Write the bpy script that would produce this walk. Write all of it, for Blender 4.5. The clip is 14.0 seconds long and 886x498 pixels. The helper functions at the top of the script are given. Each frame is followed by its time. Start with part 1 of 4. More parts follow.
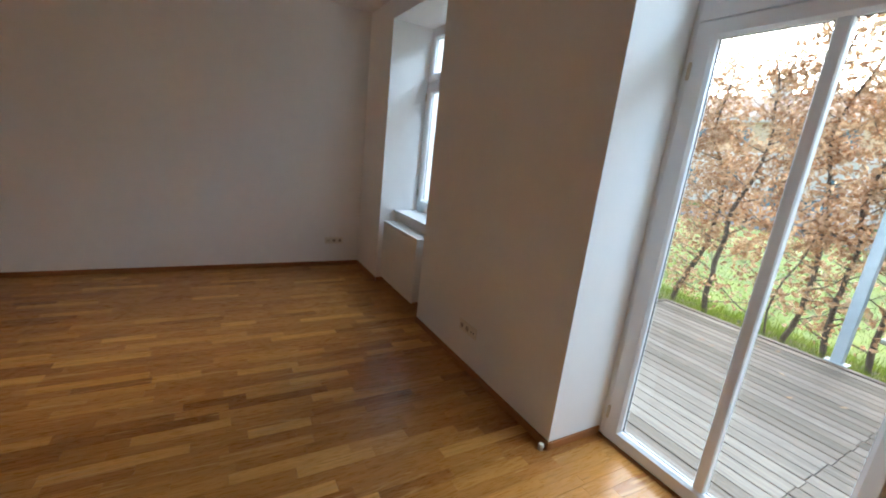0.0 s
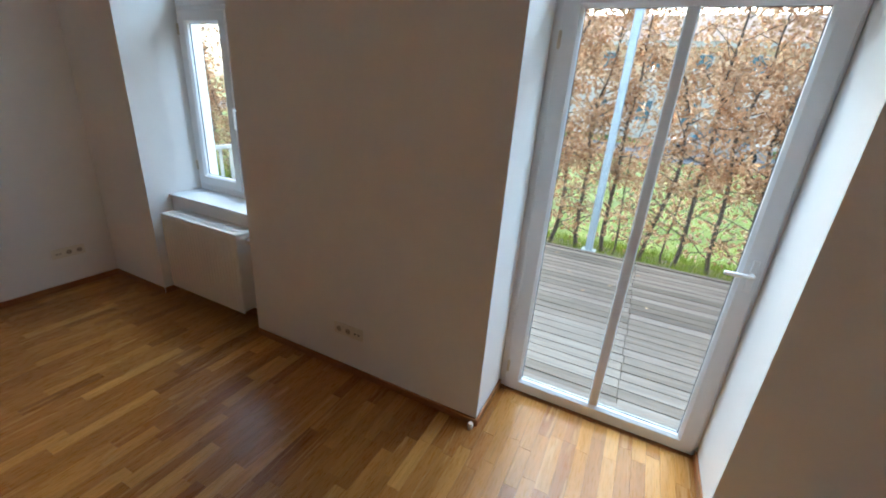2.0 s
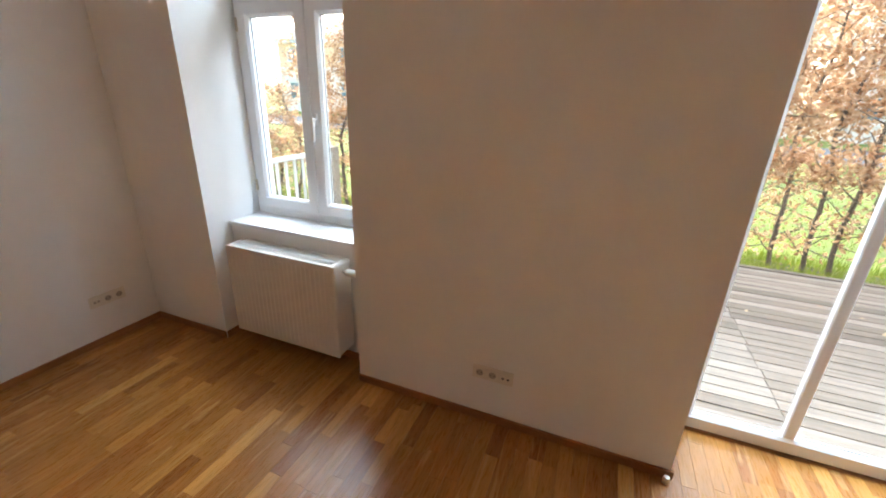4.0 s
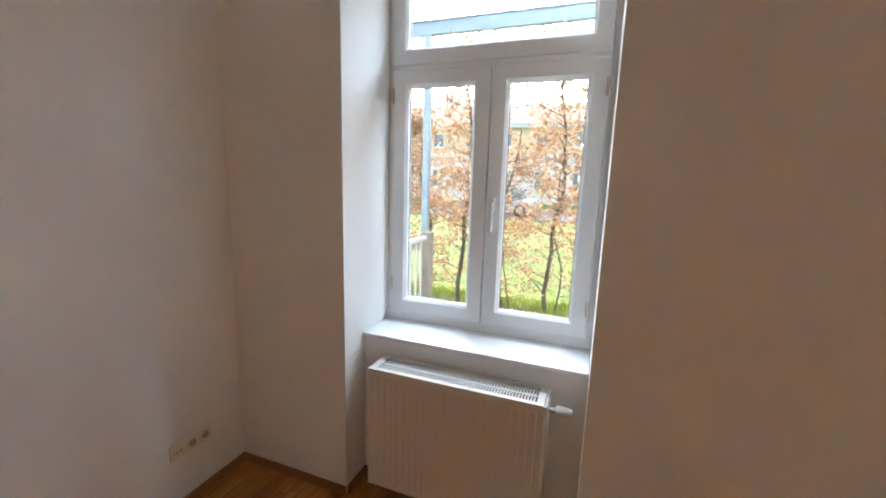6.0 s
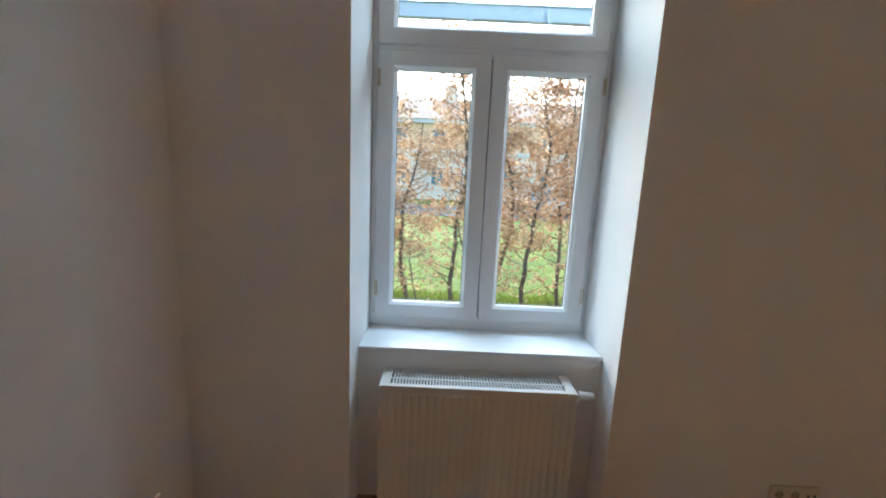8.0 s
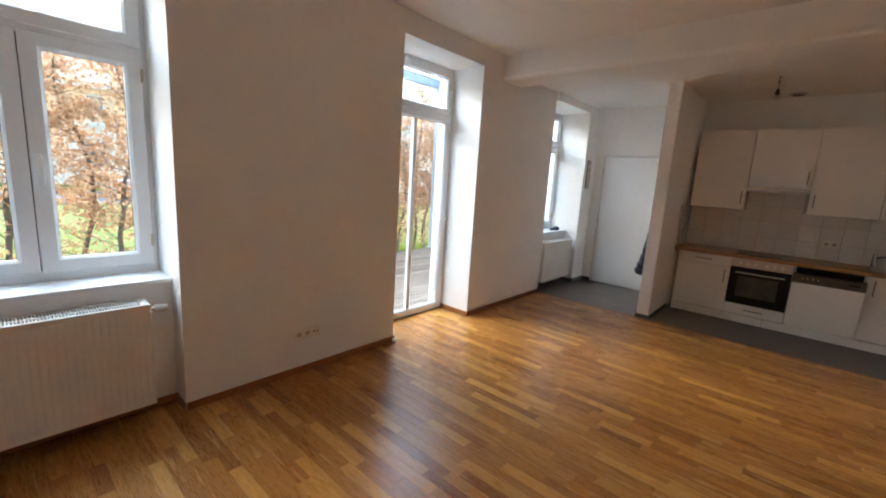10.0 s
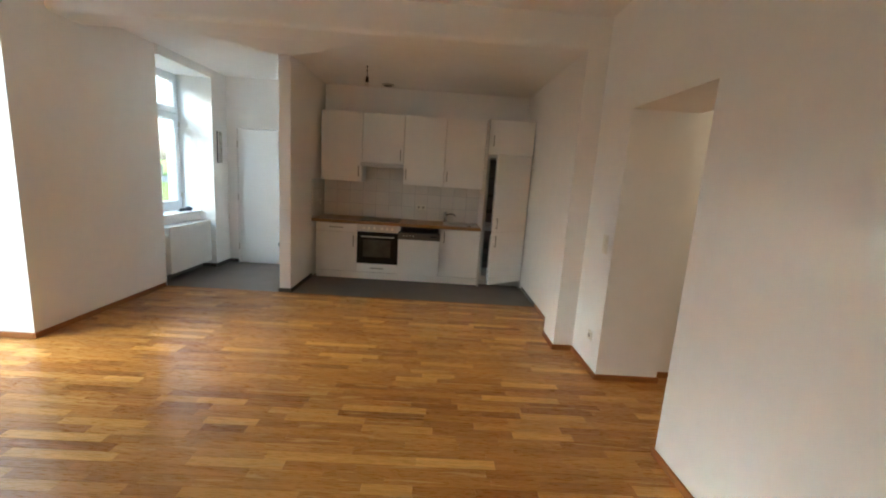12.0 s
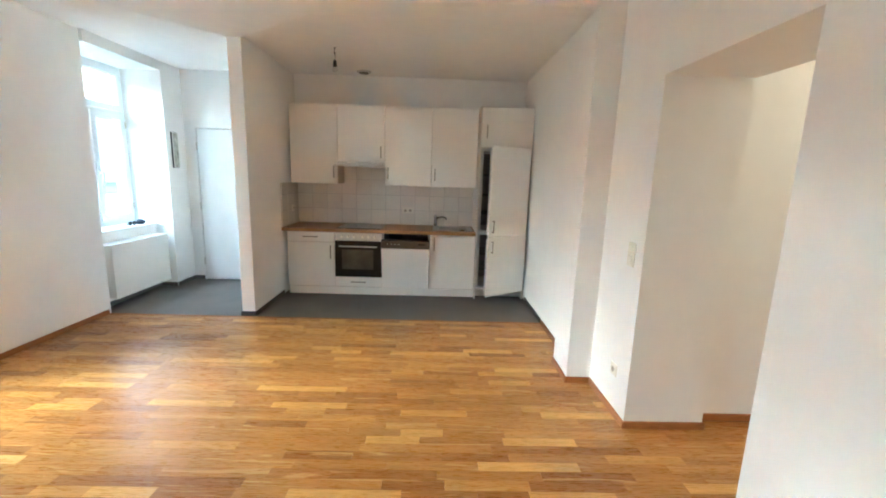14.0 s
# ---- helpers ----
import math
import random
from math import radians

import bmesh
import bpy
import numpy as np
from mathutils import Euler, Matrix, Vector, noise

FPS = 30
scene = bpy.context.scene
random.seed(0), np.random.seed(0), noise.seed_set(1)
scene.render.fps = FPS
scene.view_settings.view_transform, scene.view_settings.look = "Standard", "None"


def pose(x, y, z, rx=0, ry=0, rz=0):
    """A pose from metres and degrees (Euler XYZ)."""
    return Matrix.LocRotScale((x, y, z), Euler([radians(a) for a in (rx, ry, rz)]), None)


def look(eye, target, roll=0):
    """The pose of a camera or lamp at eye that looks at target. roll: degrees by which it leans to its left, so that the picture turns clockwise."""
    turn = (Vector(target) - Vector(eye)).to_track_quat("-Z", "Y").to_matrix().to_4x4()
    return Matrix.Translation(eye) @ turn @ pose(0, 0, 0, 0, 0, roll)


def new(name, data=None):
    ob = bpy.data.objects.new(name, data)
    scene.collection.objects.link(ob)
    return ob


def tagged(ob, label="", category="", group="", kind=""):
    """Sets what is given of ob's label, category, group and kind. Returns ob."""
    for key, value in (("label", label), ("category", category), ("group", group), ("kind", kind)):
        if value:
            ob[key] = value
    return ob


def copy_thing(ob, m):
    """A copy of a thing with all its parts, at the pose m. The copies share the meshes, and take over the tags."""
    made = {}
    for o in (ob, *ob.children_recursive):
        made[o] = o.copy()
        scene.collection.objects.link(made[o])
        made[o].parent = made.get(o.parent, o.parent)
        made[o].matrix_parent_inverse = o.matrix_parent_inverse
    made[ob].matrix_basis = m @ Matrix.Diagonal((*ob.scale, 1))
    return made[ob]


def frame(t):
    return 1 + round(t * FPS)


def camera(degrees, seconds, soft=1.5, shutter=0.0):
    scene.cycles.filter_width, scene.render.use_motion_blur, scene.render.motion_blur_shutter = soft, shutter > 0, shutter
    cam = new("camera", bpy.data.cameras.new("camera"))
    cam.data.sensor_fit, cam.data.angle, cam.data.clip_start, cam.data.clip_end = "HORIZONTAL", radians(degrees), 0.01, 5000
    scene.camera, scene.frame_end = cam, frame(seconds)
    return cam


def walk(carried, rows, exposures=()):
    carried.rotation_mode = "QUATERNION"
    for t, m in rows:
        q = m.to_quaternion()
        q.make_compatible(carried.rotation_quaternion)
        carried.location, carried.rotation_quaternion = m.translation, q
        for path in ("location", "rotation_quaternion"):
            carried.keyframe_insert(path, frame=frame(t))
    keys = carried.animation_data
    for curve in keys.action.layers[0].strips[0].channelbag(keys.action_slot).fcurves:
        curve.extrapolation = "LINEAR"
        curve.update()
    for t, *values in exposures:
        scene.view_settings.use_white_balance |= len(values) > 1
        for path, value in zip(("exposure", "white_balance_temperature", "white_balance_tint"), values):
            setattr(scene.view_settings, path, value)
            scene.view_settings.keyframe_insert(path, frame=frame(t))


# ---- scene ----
cam = camera(95.3, 14.0, soft=1.9)
PATH = [
    (0, (0.046, -0.21, 1.561), (1.02, 1.471, 1.086), 6.4),
    (0.5, (-0.039, -0.031, 1.573), (1.228, 1.429, 1.062), 6.4),
    (1, (-0.018, 0.178, 1.671), (1.492, 1.349, 1.081), 6.0),
    (1.5, (-0.054, 0.403, 1.762), (1.626, 1.239, 1.07), 6.1),
    (2, (-0.127, 0.588, 1.770), (1.563, 1.382, 1.055), 4.4),
    (4.5, (-0.146, 1.971, 1.69), (1.602, 2.641, 0.986), 1.8),
    (5, (-0.162, 2.299, 1.68), (1.59, 2.969, 0.985), 1.7),
    (5.5, (-0.101, 2.622, 1.667), (1.654, 3.281, 0.97), 1.9),
    (6, (0.043, 2.91, 1.664), (1.886, 3.607, 1.319), 1.7),
    (6.5, (0.154, 3.205, 1.654), (2.007, 3.881, 1.325), 1.7),
    (7, (0.262, 3.408, 1.647), (2.144, 3.995, 1.311), 1.8),
    (9.5, (-0.813, 3.726, 1.593), (0.749, 2.526, 1.248), 3.5),
    (10, (-1.128, 3.619, 1.573), (0.171, 2.138, 1.23), 3.5),
    (10.5, (-1.39, 3.532, 1.566), (-0.386, 1.836, 1.224), 3.4),
    (11, (-1.485, 3.472, 1.577), (-0.828, 1.615, 1.229), 3.6),
    (11.5, (-1.555, 3.378, 1.563), (-1.264, 1.43, 1.214), 3.7),
    (12, (-1.652, 3.244, 1.558), (-1.704, 1.276, 1.209), 3.8),
    (12.5, (-1.735, 3.136, 1.541), (-1.793, 1.168, 1.189), 2.8),
    (13, (-1.757, 2.973, 1.53), (-1.807, 1.004, 1.18), 2.3),
    (13.5, (-1.758, 2.765, 1.528), (-1.807, 0.797, 1.174), 2.0),
    (14, (-1.804, 2.502, 1.558), (-1.851, 0.535, 1.202), 1.8),
]
EXPOSURES = [
    (0.0, 3.28, 5600, 3), (1.0, 3.22, 5430, 1), (2.0, 3.2, 5370, 1), (4.5, 3.97, 6250, 9), (5.5, 4.0, 6180, 10), (6.0, 3.68, 6050, 8),
    (6.5, 3.15, 5560, 5), (7.0, 2.95, 5450, -1), (9.5, 3.66, 5500, 5), (10.0, 3.67, 5850, 6), (11.0, 4.24, 5800, 1), (12.0, 4.16, 5600, -3),
    (12.5, 4.16, 5520, -5), (13.0, 4.74, 5350, -6), (13.5, 5.16, 5050, -8), (14.0, 5.24, 4880, -9)]
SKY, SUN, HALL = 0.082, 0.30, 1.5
SKYFILL = 9.5
scene.cycles.max_bounces, scene.cycles.diffuse_bounces = 16, 10
walk(cam, [(t, look(eye, target, roll)) for t, eye, target, roll in PATH], EXPOSURES)

# ---- world, sun, exposure ----
world = bpy.data.worlds.new("sky")
scene.world = world
world.use_nodes = True
wn, wl = world.node_tree.nodes, world.node_tree.links
wn.clear()
sky = wn.new("ShaderNodeTexSky")
sky.sky_type = "NISHITA"
sky.sun_disc = False
sky.sun_elevation, sky.sun_rotation = radians(24), radians(75)
sky.air_density, sky.dust_density = 1.0, 4.0
grey = wn.new("ShaderNodeRGBToBW")
cloud = wn.new("ShaderNodeMixRGB")
cloud.inputs[0].default_value = 0.30
bg = wn.new("ShaderNodeBackground")
bg.inputs[1].default_value = SKY
wout = wn.new("ShaderNodeOutputWorld")
wl.new(sky.outputs[0], grey.inputs[0])
wl.new(sky.outputs[0], cloud.inputs[1])
wl.new(grey.outputs[0], cloud.inputs[2])
wl.new(cloud.outputs[0], bg.inputs[0])
wl.new(bg.outputs[0], wout.inputs[0])
sun = new("sun", bpy.data.lights.new("sun", "SUN"))
sun.data.energy, sun.data.angle, sun.data.color = SUN, radians(75), (1.0, 0.985, 0.96)
sun.matrix_world = look((80, 22, 38), (0, 0, 0))

# added area lamps above the terrace, out of view, boosting the sky's light at each opening
for y, power in ((-2.25, 5.5), (0.35, 18.0), (3.45, SKYFILL)):
    panel = new("sky_light", bpy.data.lights.new("sky_light", "AREA"))
    panel.data.shape, panel.data.size, panel.data.size_y = "RECTANGLE", 2.3, 1.2
    panel.data.energy, panel.data.color, panel.data.spread = power, (0.72, 0.87, 1.0), radians(155)
    panel.matrix_world = look((3.05, y, 3.78), (0.65, y, 1.98))


# ---- materials ----
def mat(name, color, rough=0.5, metal=0.0, vary=0.0, scale=6.0, stretch=(1, 1, 1), bump=0.0, bump_scale=60.0, spec=0.5, coat=0.0,
        second=None, random_from="", tones=(), streak=None):
    """A procedural surface. vary: strength of the two-scale colour variation; tones: colours picked piece by piece."""
    m = bpy.data.materials.new(name)
    m.use_nodes = True
    n, l = m.node_tree.nodes, m.node_tree.links
    b = n["Principled BSDF"]
    b.inputs["Roughness"].default_value = rough
    b.inputs["Metallic"].default_value = metal
    b.inputs["Specular IOR Level"].default_value = spec
    b.inputs["Coat Weight"].default_value = coat
    b.inputs["Coat Roughness"].default_value = 0.25
    geo = n.new("ShaderNodeNewGeometry")
    mapping = n.new("ShaderNodeMapping")
    mapping.inputs["Scale"].default_value = stretch
    l.new(geo.outputs["Position"], mapping.inputs["Vector"])
    source = None
    if random_from:
        info = n.new("ShaderNodeObjectInfo") if random_from == "object" else geo
        source = info.outputs["Random"] if random_from == "object" else geo.outputs["Random Per Island"]
        ramp = n.new("ShaderNodeValToRGB")
        ramp.color_ramp.interpolation = "LINEAR"
        while len(ramp.color_ramp.elements) < len(tones):
            ramp.color_ramp.elements.new(0.5)
        for i, c in enumerate(tones):
            e = ramp.color_ramp.elements[i]
            e.position, e.color = i / (len(tones) - 1), (*c, 1)
        l.new(source, ramp.inputs[0])
        base = ramp.outputs[0]
        shift = n.new("ShaderNodeVectorMath")
        shift.operation = "MULTIPLY_ADD"
        comb = n.new("ShaderNodeCombineXYZ")
        for k in range(3):
            l.new(source, comb.inputs[k])
        shift.inputs[1].default_value = (37.0, 53.0, 71.0)
        l.new(comb.outputs[0], shift.inputs[0])
        l.new(mapping.outputs[0], shift.inputs[2])
        coords = shift.outputs[0]
    else:
        rgb = n.new("ShaderNodeRGB")
        rgb.outputs[0].default_value = (*color, 1)
        base = rgb.outputs[0]
        coords = mapping.outputs[0]
    if vary:
        for s, k in ((scale, 1.0), (scale * 7.3, 0.6)):
            tex = n.new("ShaderNodeTexNoise")
            tex.inputs["Scale"].default_value = s
            tex.inputs["Detail"].default_value = 5
            tex.inputs["Distortion"].default_value = 0.8 if streak else 0.0
            l.new(coords, tex.inputs["Vector"])
            rng = n.new("ShaderNodeMapRange")
            rng.inputs[1].default_value, rng.inputs[2].default_value = 0.3, 0.7
            rng.inputs[3].default_value, rng.inputs[4].default_value = 1 - vary * k, 1 + vary * k
            l.new(tex.outputs[0], rng.inputs[0])
            mul = n.new("ShaderNodeVectorMath")
            mul.operation = "SCALE"
            l.new(base, mul.inputs[0])
            l.new(rng.outputs[0], mul.inputs["Scale"])
            base = mul.outputs[0]
            if second and k == 1.0:
                mix = n.new("ShaderNodeMixRGB")
                mix.inputs[2].default_value = (*second, 1)
                sharp = n.new("ShaderNodeMapRange")
                sharp.inputs[1].default_value, sharp.inputs[2].default_value = 0.48, 0.68
                l.new(tex.outputs[0], sharp.inputs[0])
                l.new(sharp.outputs[0], mix.inputs[0])
                l.new(base, mix.inputs[1])
                base = mix.outputs[0]
        rr = n.new("ShaderNodeMapRange")
        rr.inputs[3].default_value, rr.inputs[4].default_value = rough * 0.85, min(1.0, rough * 1.15)
        l.new(tex.outputs[0], rr.inputs[0])
        l.new(rr.outputs[0], b.inputs["Roughness"])
    for tone, s, lo, hi in streak or ():
        tex = n.new("ShaderNodeTexNoise")
        tex.inputs["Scale"].default_value = s
        tex.inputs["Detail"].default_value = 3
        tex.inputs["Distortion"].default_value = 1.2
        l.new(coords, tex.inputs["Vector"])
        sharp = n.new("ShaderNodeMapRange")
        sharp.inputs[1].default_value, sharp.inputs[2].default_value = lo, hi
        sharp.inputs[4].default_value = 0.75
        l.new(tex.outputs[0], sharp.inputs[0])
        mix = n.new("ShaderNodeMixRGB")
        mix.inputs[2].default_value = (*tone, 1)
        l.new(sharp.outputs[0], mix.inputs[0])
        l.new(base, mix.inputs[1])
        base = mix.outputs[0]
    l.new(base, b.inputs["Base Color"])
    if bump:
        tex = n.new("ShaderNodeTexNoise")
        tex.inputs["Scale"].default_value = bump_scale
        tex.inputs["Detail"].default_value = 4
        l.new(coords, tex.inputs["Vector"])
        bp = n.new("ShaderNodeBump")
        bp.inputs["Strength"].default_value = bump
        bp.inputs["Distance"].default_value = 0.01
        l.new(tex.outputs[0], bp.inputs["Height"])
        l.new(bp.outputs[0], b.inputs["Normal"])
    return m


def glass_mat(name, tint=(1, 1, 1)):
    m = bpy.data.materials.new(name)
    m.use_nodes = True
    n, l = m.node_tree.nodes, m.node_tree.links
    n.clear()
    out, mix = n.new("ShaderNodeOutputMaterial"), n.new("ShaderNodeMixShader")
    clear, gloss, fr = n.new("ShaderNodeBsdfTransparent"), n.new("ShaderNodeBsdfGlossy"), n.new("ShaderNodeLayerWeight")
    power, level = n.new("ShaderNodeMath"), n.new("ShaderNodeMath")
    power.operation, level.operation = "POWER", "MULTIPLY_ADD"
    power.inputs[1].default_value = 5.0
    level.inputs[1].default_value, level.inputs[2].default_value = 0.6, 0.025
    clear.inputs[0].default_value = (*tint, 1)
    gloss.inputs["Roughness"].default_value = 0.02
    l.new(fr.outputs["Facing"], power.inputs[0])
    l.new(power.outputs[0], level.inputs[0])
    l.new(level.outputs[0], mix.inputs[0])
    l.new(clear.outputs[0], mix.inputs[1])
    l.new(gloss.outputs[0], mix.inputs[2])
    l.new(mix.outputs[0], out.inputs[0])
    return m


OAK = ((0.254, 0.091, 0.015), (0.328, 0.124, 0.023), (0.367, 0.15, 0.029), (0.395, 0.17, 0.033), (0.412, 0.18, 0.037), (0.367, 0.152, 0.028), (0.429, 0.191, 0.041), (0.508, 0.24, 0.054), (0.633, 0.329, 0.088))
GRAIN = (1.5, 20.0, 20.0)
GRAINS = (((0.54, 0.30, 0.11), 1.1, 0.60, 0.68), ((0.17, 0.070, 0.018), 1.6, 0.70, 0.80))
WALL = mat("white_wall_paint", (0.875, 0.87, 0.86), 0.85, vary=0.018, scale=1.3, bump=0.10, bump_scale=140, spec=0.3)
CEIL = mat("white_ceiling_paint", (0.87, 0.865, 0.855), 0.9, vary=0.02, scale=1.1, bump=0.08, bump_scale=120, spec=0.25)
PARQUET = mat("oak_parquet", OAK[2], 0.28, vary=0.13, scale=1.3, stretch=GRAIN, bump=0.06, bump_scale=5, spec=0.5, streak=GRAINS, random_from="object", tones=OAK)
PARQUET_REST = mat("oak_parquet_rest", OAK[2], 0.28, vary=0.13, scale=1.3, stretch=GRAIN, bump=0.06, bump_scale=5, spec=0.5, streak=GRAINS, random_from="island", tones=OAK)
SUBFLOOR = mat("dark_joint", (0.09, 0.04, 0.015), 0.7, vary=0.1)
SKIRT = mat("oak_skirting", (0.31, 0.122, 0.032), 0.4, vary=0.14, scale=3, stretch=(4, 4, 30), bump=0.04, bump_scale=9)
SLATE = mat("grey_vinyl_floor", (0.128, 0.110, 0.097), 0.42, vary=0.10, scale=4, bump=0.05, bump_scale=90)
GREYSKIRT = mat("grey_skirting", (0.095, 0.088, 0.083), 0.55, vary=0.08)
# lever white lifted above the frame's: its brighter light put into colour
LEVER = mat("lit_lever_white", (0.90, 0.90, 0.89), 0.25, vary=0.01, scale=9)
PVC = mat("white_window_plastic", (0.84, 0.86, 0.88), 0.32, vary=0.015, scale=3)
HINGE = mat("cream_hinge_cover", (0.62, 0.56, 0.44), 0.4, vary=0.05)
SEAL = mat("dark_rubber_seal", (0.06, 0.06, 0.063), 0.7, vary=0.1)
GLASS = glass_mat("window_glass", (0.97, 0.985, 0.98))
SILL = mat("white_sill_board", (0.80, 0.81, 0.82), 0.35, vary=0.015)
ENAMEL = mat("white_radiator_enamel", (0.80, 0.78, 0.74), 0.35, vary=0.02, scale=4)
# near-black that puts the shade inside radiators and dishwasher into colour
INSIDE = mat("shaded_inside", (0.05, 0.05, 0.055), 0.7, vary=0.15)
SOCKETW = mat("socket_plastic", (0.78, 0.745, 0.66), 0.35, vary=0.02)
FRONT = mat("white_laminate", (0.87, 0.855, 0.825), 0.42, vary=0.015, scale=2)
CARCASS = mat("cabinet_board", (0.70, 0.68, 0.64), 0.5, vary=0.03)
STEEL = mat("brushed_steel", (0.58, 0.56, 0.53), 0.34, metal=1.0, vary=0.06, scale=5, stretch=(1, 8, 40))
PALESTEEL = mat("pale_satin_metal", (0.66, 0.65, 0.63), 0.4, metal=0.35, vary=0.04)
HANDLE = mat("dull_steel_handle", (0.30, 0.27, 0.24), 0.38, metal=0.9, vary=0.06)
DARKSTEEL = mat("dark_brushed_steel", (0.17, 0.14, 0.12), 0.42, metal=0.8, vary=0.1, scale=5, stretch=(1, 8, 40))
CHROME = mat("chrome", (0.42, 0.42, 0.43), 0.12, metal=1.0)
BLACKGLASS = mat("black_glass", (0.010, 0.010, 0.011), 0.12, vary=0.05, spec=0.25)
OVENWIN = mat("oven_window_glass", (0.07, 0.065, 0.058), 0.15, vary=0.25, scale=7, spec=0.3)
BLACK = mat("black_plastic", (0.02, 0.02, 0.021), 0.45, vary=0.1)
WORKTOP = mat("oak_worktop", (0.36, 0.19, 0.075), 0.38, vary=0.2, scale=1.4, stretch=(3, 40, 30), bump=0.03, bump_scale=8)
TILE = mat("white_wall_tile", (0.74, 0.71, 0.67), 0.16, vary=0.03, scale=4, random_from="object",
           tones=((0.72, 0.68, 0.63), (0.77, 0.73, 0.68), (0.79, 0.755, 0.71)))
GROUT = mat("tile_grout", (0.46, 0.43, 0.40), 0.85, vary=0.08, scale=14)
DOORW = mat("white_door_paint", (0.80, 0.80, 0.80), 0.4, vary=0.012, scale=1.5)
NAVY = mat("navy_quilted_nylon", (0.013, 0.018, 0.038), 0.55, spec=0.35, vary=0.25, scale=14, bump=0.3, bump_scale=45)
DECK = mat("weathered_deck_board", (0.360, 0.291, 0.226), 0.75, vary=0.22, scale=1.5, stretch=(30, 1.6, 20), bump=0.2, bump_scale=6, random_from="object",
           tones=((0.135, 0.104, 0.079), (0.215, 0.172, 0.135), (0.29, 0.243, 0.20), (0.178, 0.138, 0.106)))
# slab under the deck boards, near-black for the shade in their gaps
DECKGAP = mat("deck_gap_shade", (0.02, 0.017, 0.014), 0.9, vary=0.2)
GALV = mat("galvanised_steel", (0.42, 0.49, 0.54), 0.6, metal=0.1, vary=0.08, scale=16)
RAILWHITE = mat("pale_grey_railing_paint", (0.48, 0.48, 0.46), 0.5, vary=0.05)
BARK = mat("beech_bark", (0.12, 0.09, 0.068), 0.85, vary=0.3, scale=18, bump=0.5, bump_scale=60)
LEAF = mat("dry_beech_leaf", (0.40, 0.20, 0.09), 0.6, vary=0.12, scale=20, random_from="island",
           tones=((0.33, 0.17, 0.09), (0.52, 0.31, 0.17), (0.64, 0.43, 0.26), (0.70, 0.53, 0.36), (0.43, 0.23, 0.12)))
LAWN = mat("lawn_soil", (0.145, 0.205, 0.019), 0.9, vary=0.3, scale=1.2, bump=0.6, bump_scale=40, second=(0.20, 0.24, 0.03))
BLADE = mat("grass_blades", (0.12, 0.24, 0.03), 0.6, vary=0.15, scale=5, random_from="island",
            tones=((0.11, 0.17, 0.014), (0.18, 0.25, 0.02), (0.25, 0.31, 0.03), (0.23, 0.235, 0.045)))
for leafy, share in ((LEAF, 0.45), (BLADE, 0.4)):      # light shines through thin leaves and blades
    ln, ll = leafy.node_tree.nodes, leafy.node_tree.links
    thin, both = ln.new("ShaderNodeBsdfTranslucent"), ln.new("ShaderNodeMixShader")
    both.inputs[0].default_value = share
    ll.new(ln["Principled BSDF"].inputs["Base Color"].links[0].from_socket, thin.inputs[0])
    ll.new(ln["Principled BSDF"].outputs[0], both.inputs[1])
    ll.new(thin.outputs[0], both.inputs[2])
    ll.new(both.outputs[0], ln["Material Output"].inputs[0])
MULCH = mat("dark_mulch", (0.07, 0.05, 0.035), 0.95, vary=0.35, scale=15, bump=0.6, bump_scale=50)
ROAD = mat("asphalt", (0.16, 0.16, 0.165), 0.9, vary=0.12, scale=3, bump=0.3, bump_scale=90)
PEACH = mat("apricot_render", (0.86, 0.64, 0.41), 0.9, vary=0.06, scale=0.8)
PALEWALL = mat("pale_render", (0.82, 0.77, 0.69), 0.9, vary=0.07, scale=0.8)
CORNICE = mat("white_cornice", (0.86, 0.84, 0.81), 0.8, vary=0.05)
# clay made paler, the washed-out light on the roof put into colour
ROOF = mat("clay_roof", (0.66, 0.47, 0.35), 0.85, vary=0.2, scale=4)
FARGLASS = mat("blue_window_glass", (0.16, 0.26, 0.30), 0.08, vary=0.1)
PRINT = mat("mottled_photo_print", (0.40, 0.40, 0.33), 0.4, vary=0.45, scale=9, second=(0.62, 0.62, 0.58))
BULBGLASS = glass_mat("bulb_glass", (0.95, 0.95, 0.95))
# fridge shelves and back coloured dark for the shade inside the white fridge
SHELF = mat("shaded_shelf_wire", (0.10, 0.10, 0.11), 0.4, metal=0.3)
SHADELINER = mat("shaded_fridge_back", (0.22, 0.21, 0.21), 0.45, vary=0.06)
LINER = mat("fridge_liner", (0.62, 0.62, 0.62), 0.4, vary=0.04)


# ---- building helpers ----
def box(bm, x0, x1, y0, y1, z0, z1, bevel=0.0, m=None, segments=1):
    """One box between the given limits, with chamfered edges where bevel is set."""
    made = bmesh.ops.create_cube(bm, size=1.0)["verts"]
    mtx = Matrix.Translation(((x0 + x1) / 2, (y0 + y1) / 2, (z0 + z1) / 2)) @ Matrix.Diagonal((abs(x1 - x0), abs(y1 - y0), abs(z1 - z0), 1))
    bmesh.ops.transform(bm, matrix=(m @ mtx) if m else mtx, verts=made)
    if bevel:
        edges = list({e for v in made for e in v.link_edges})
        bmesh.ops.bevel(bm, geom=edges, offset=bevel, segments=segments, profile=0.5, affect="EDGES")
    return bm


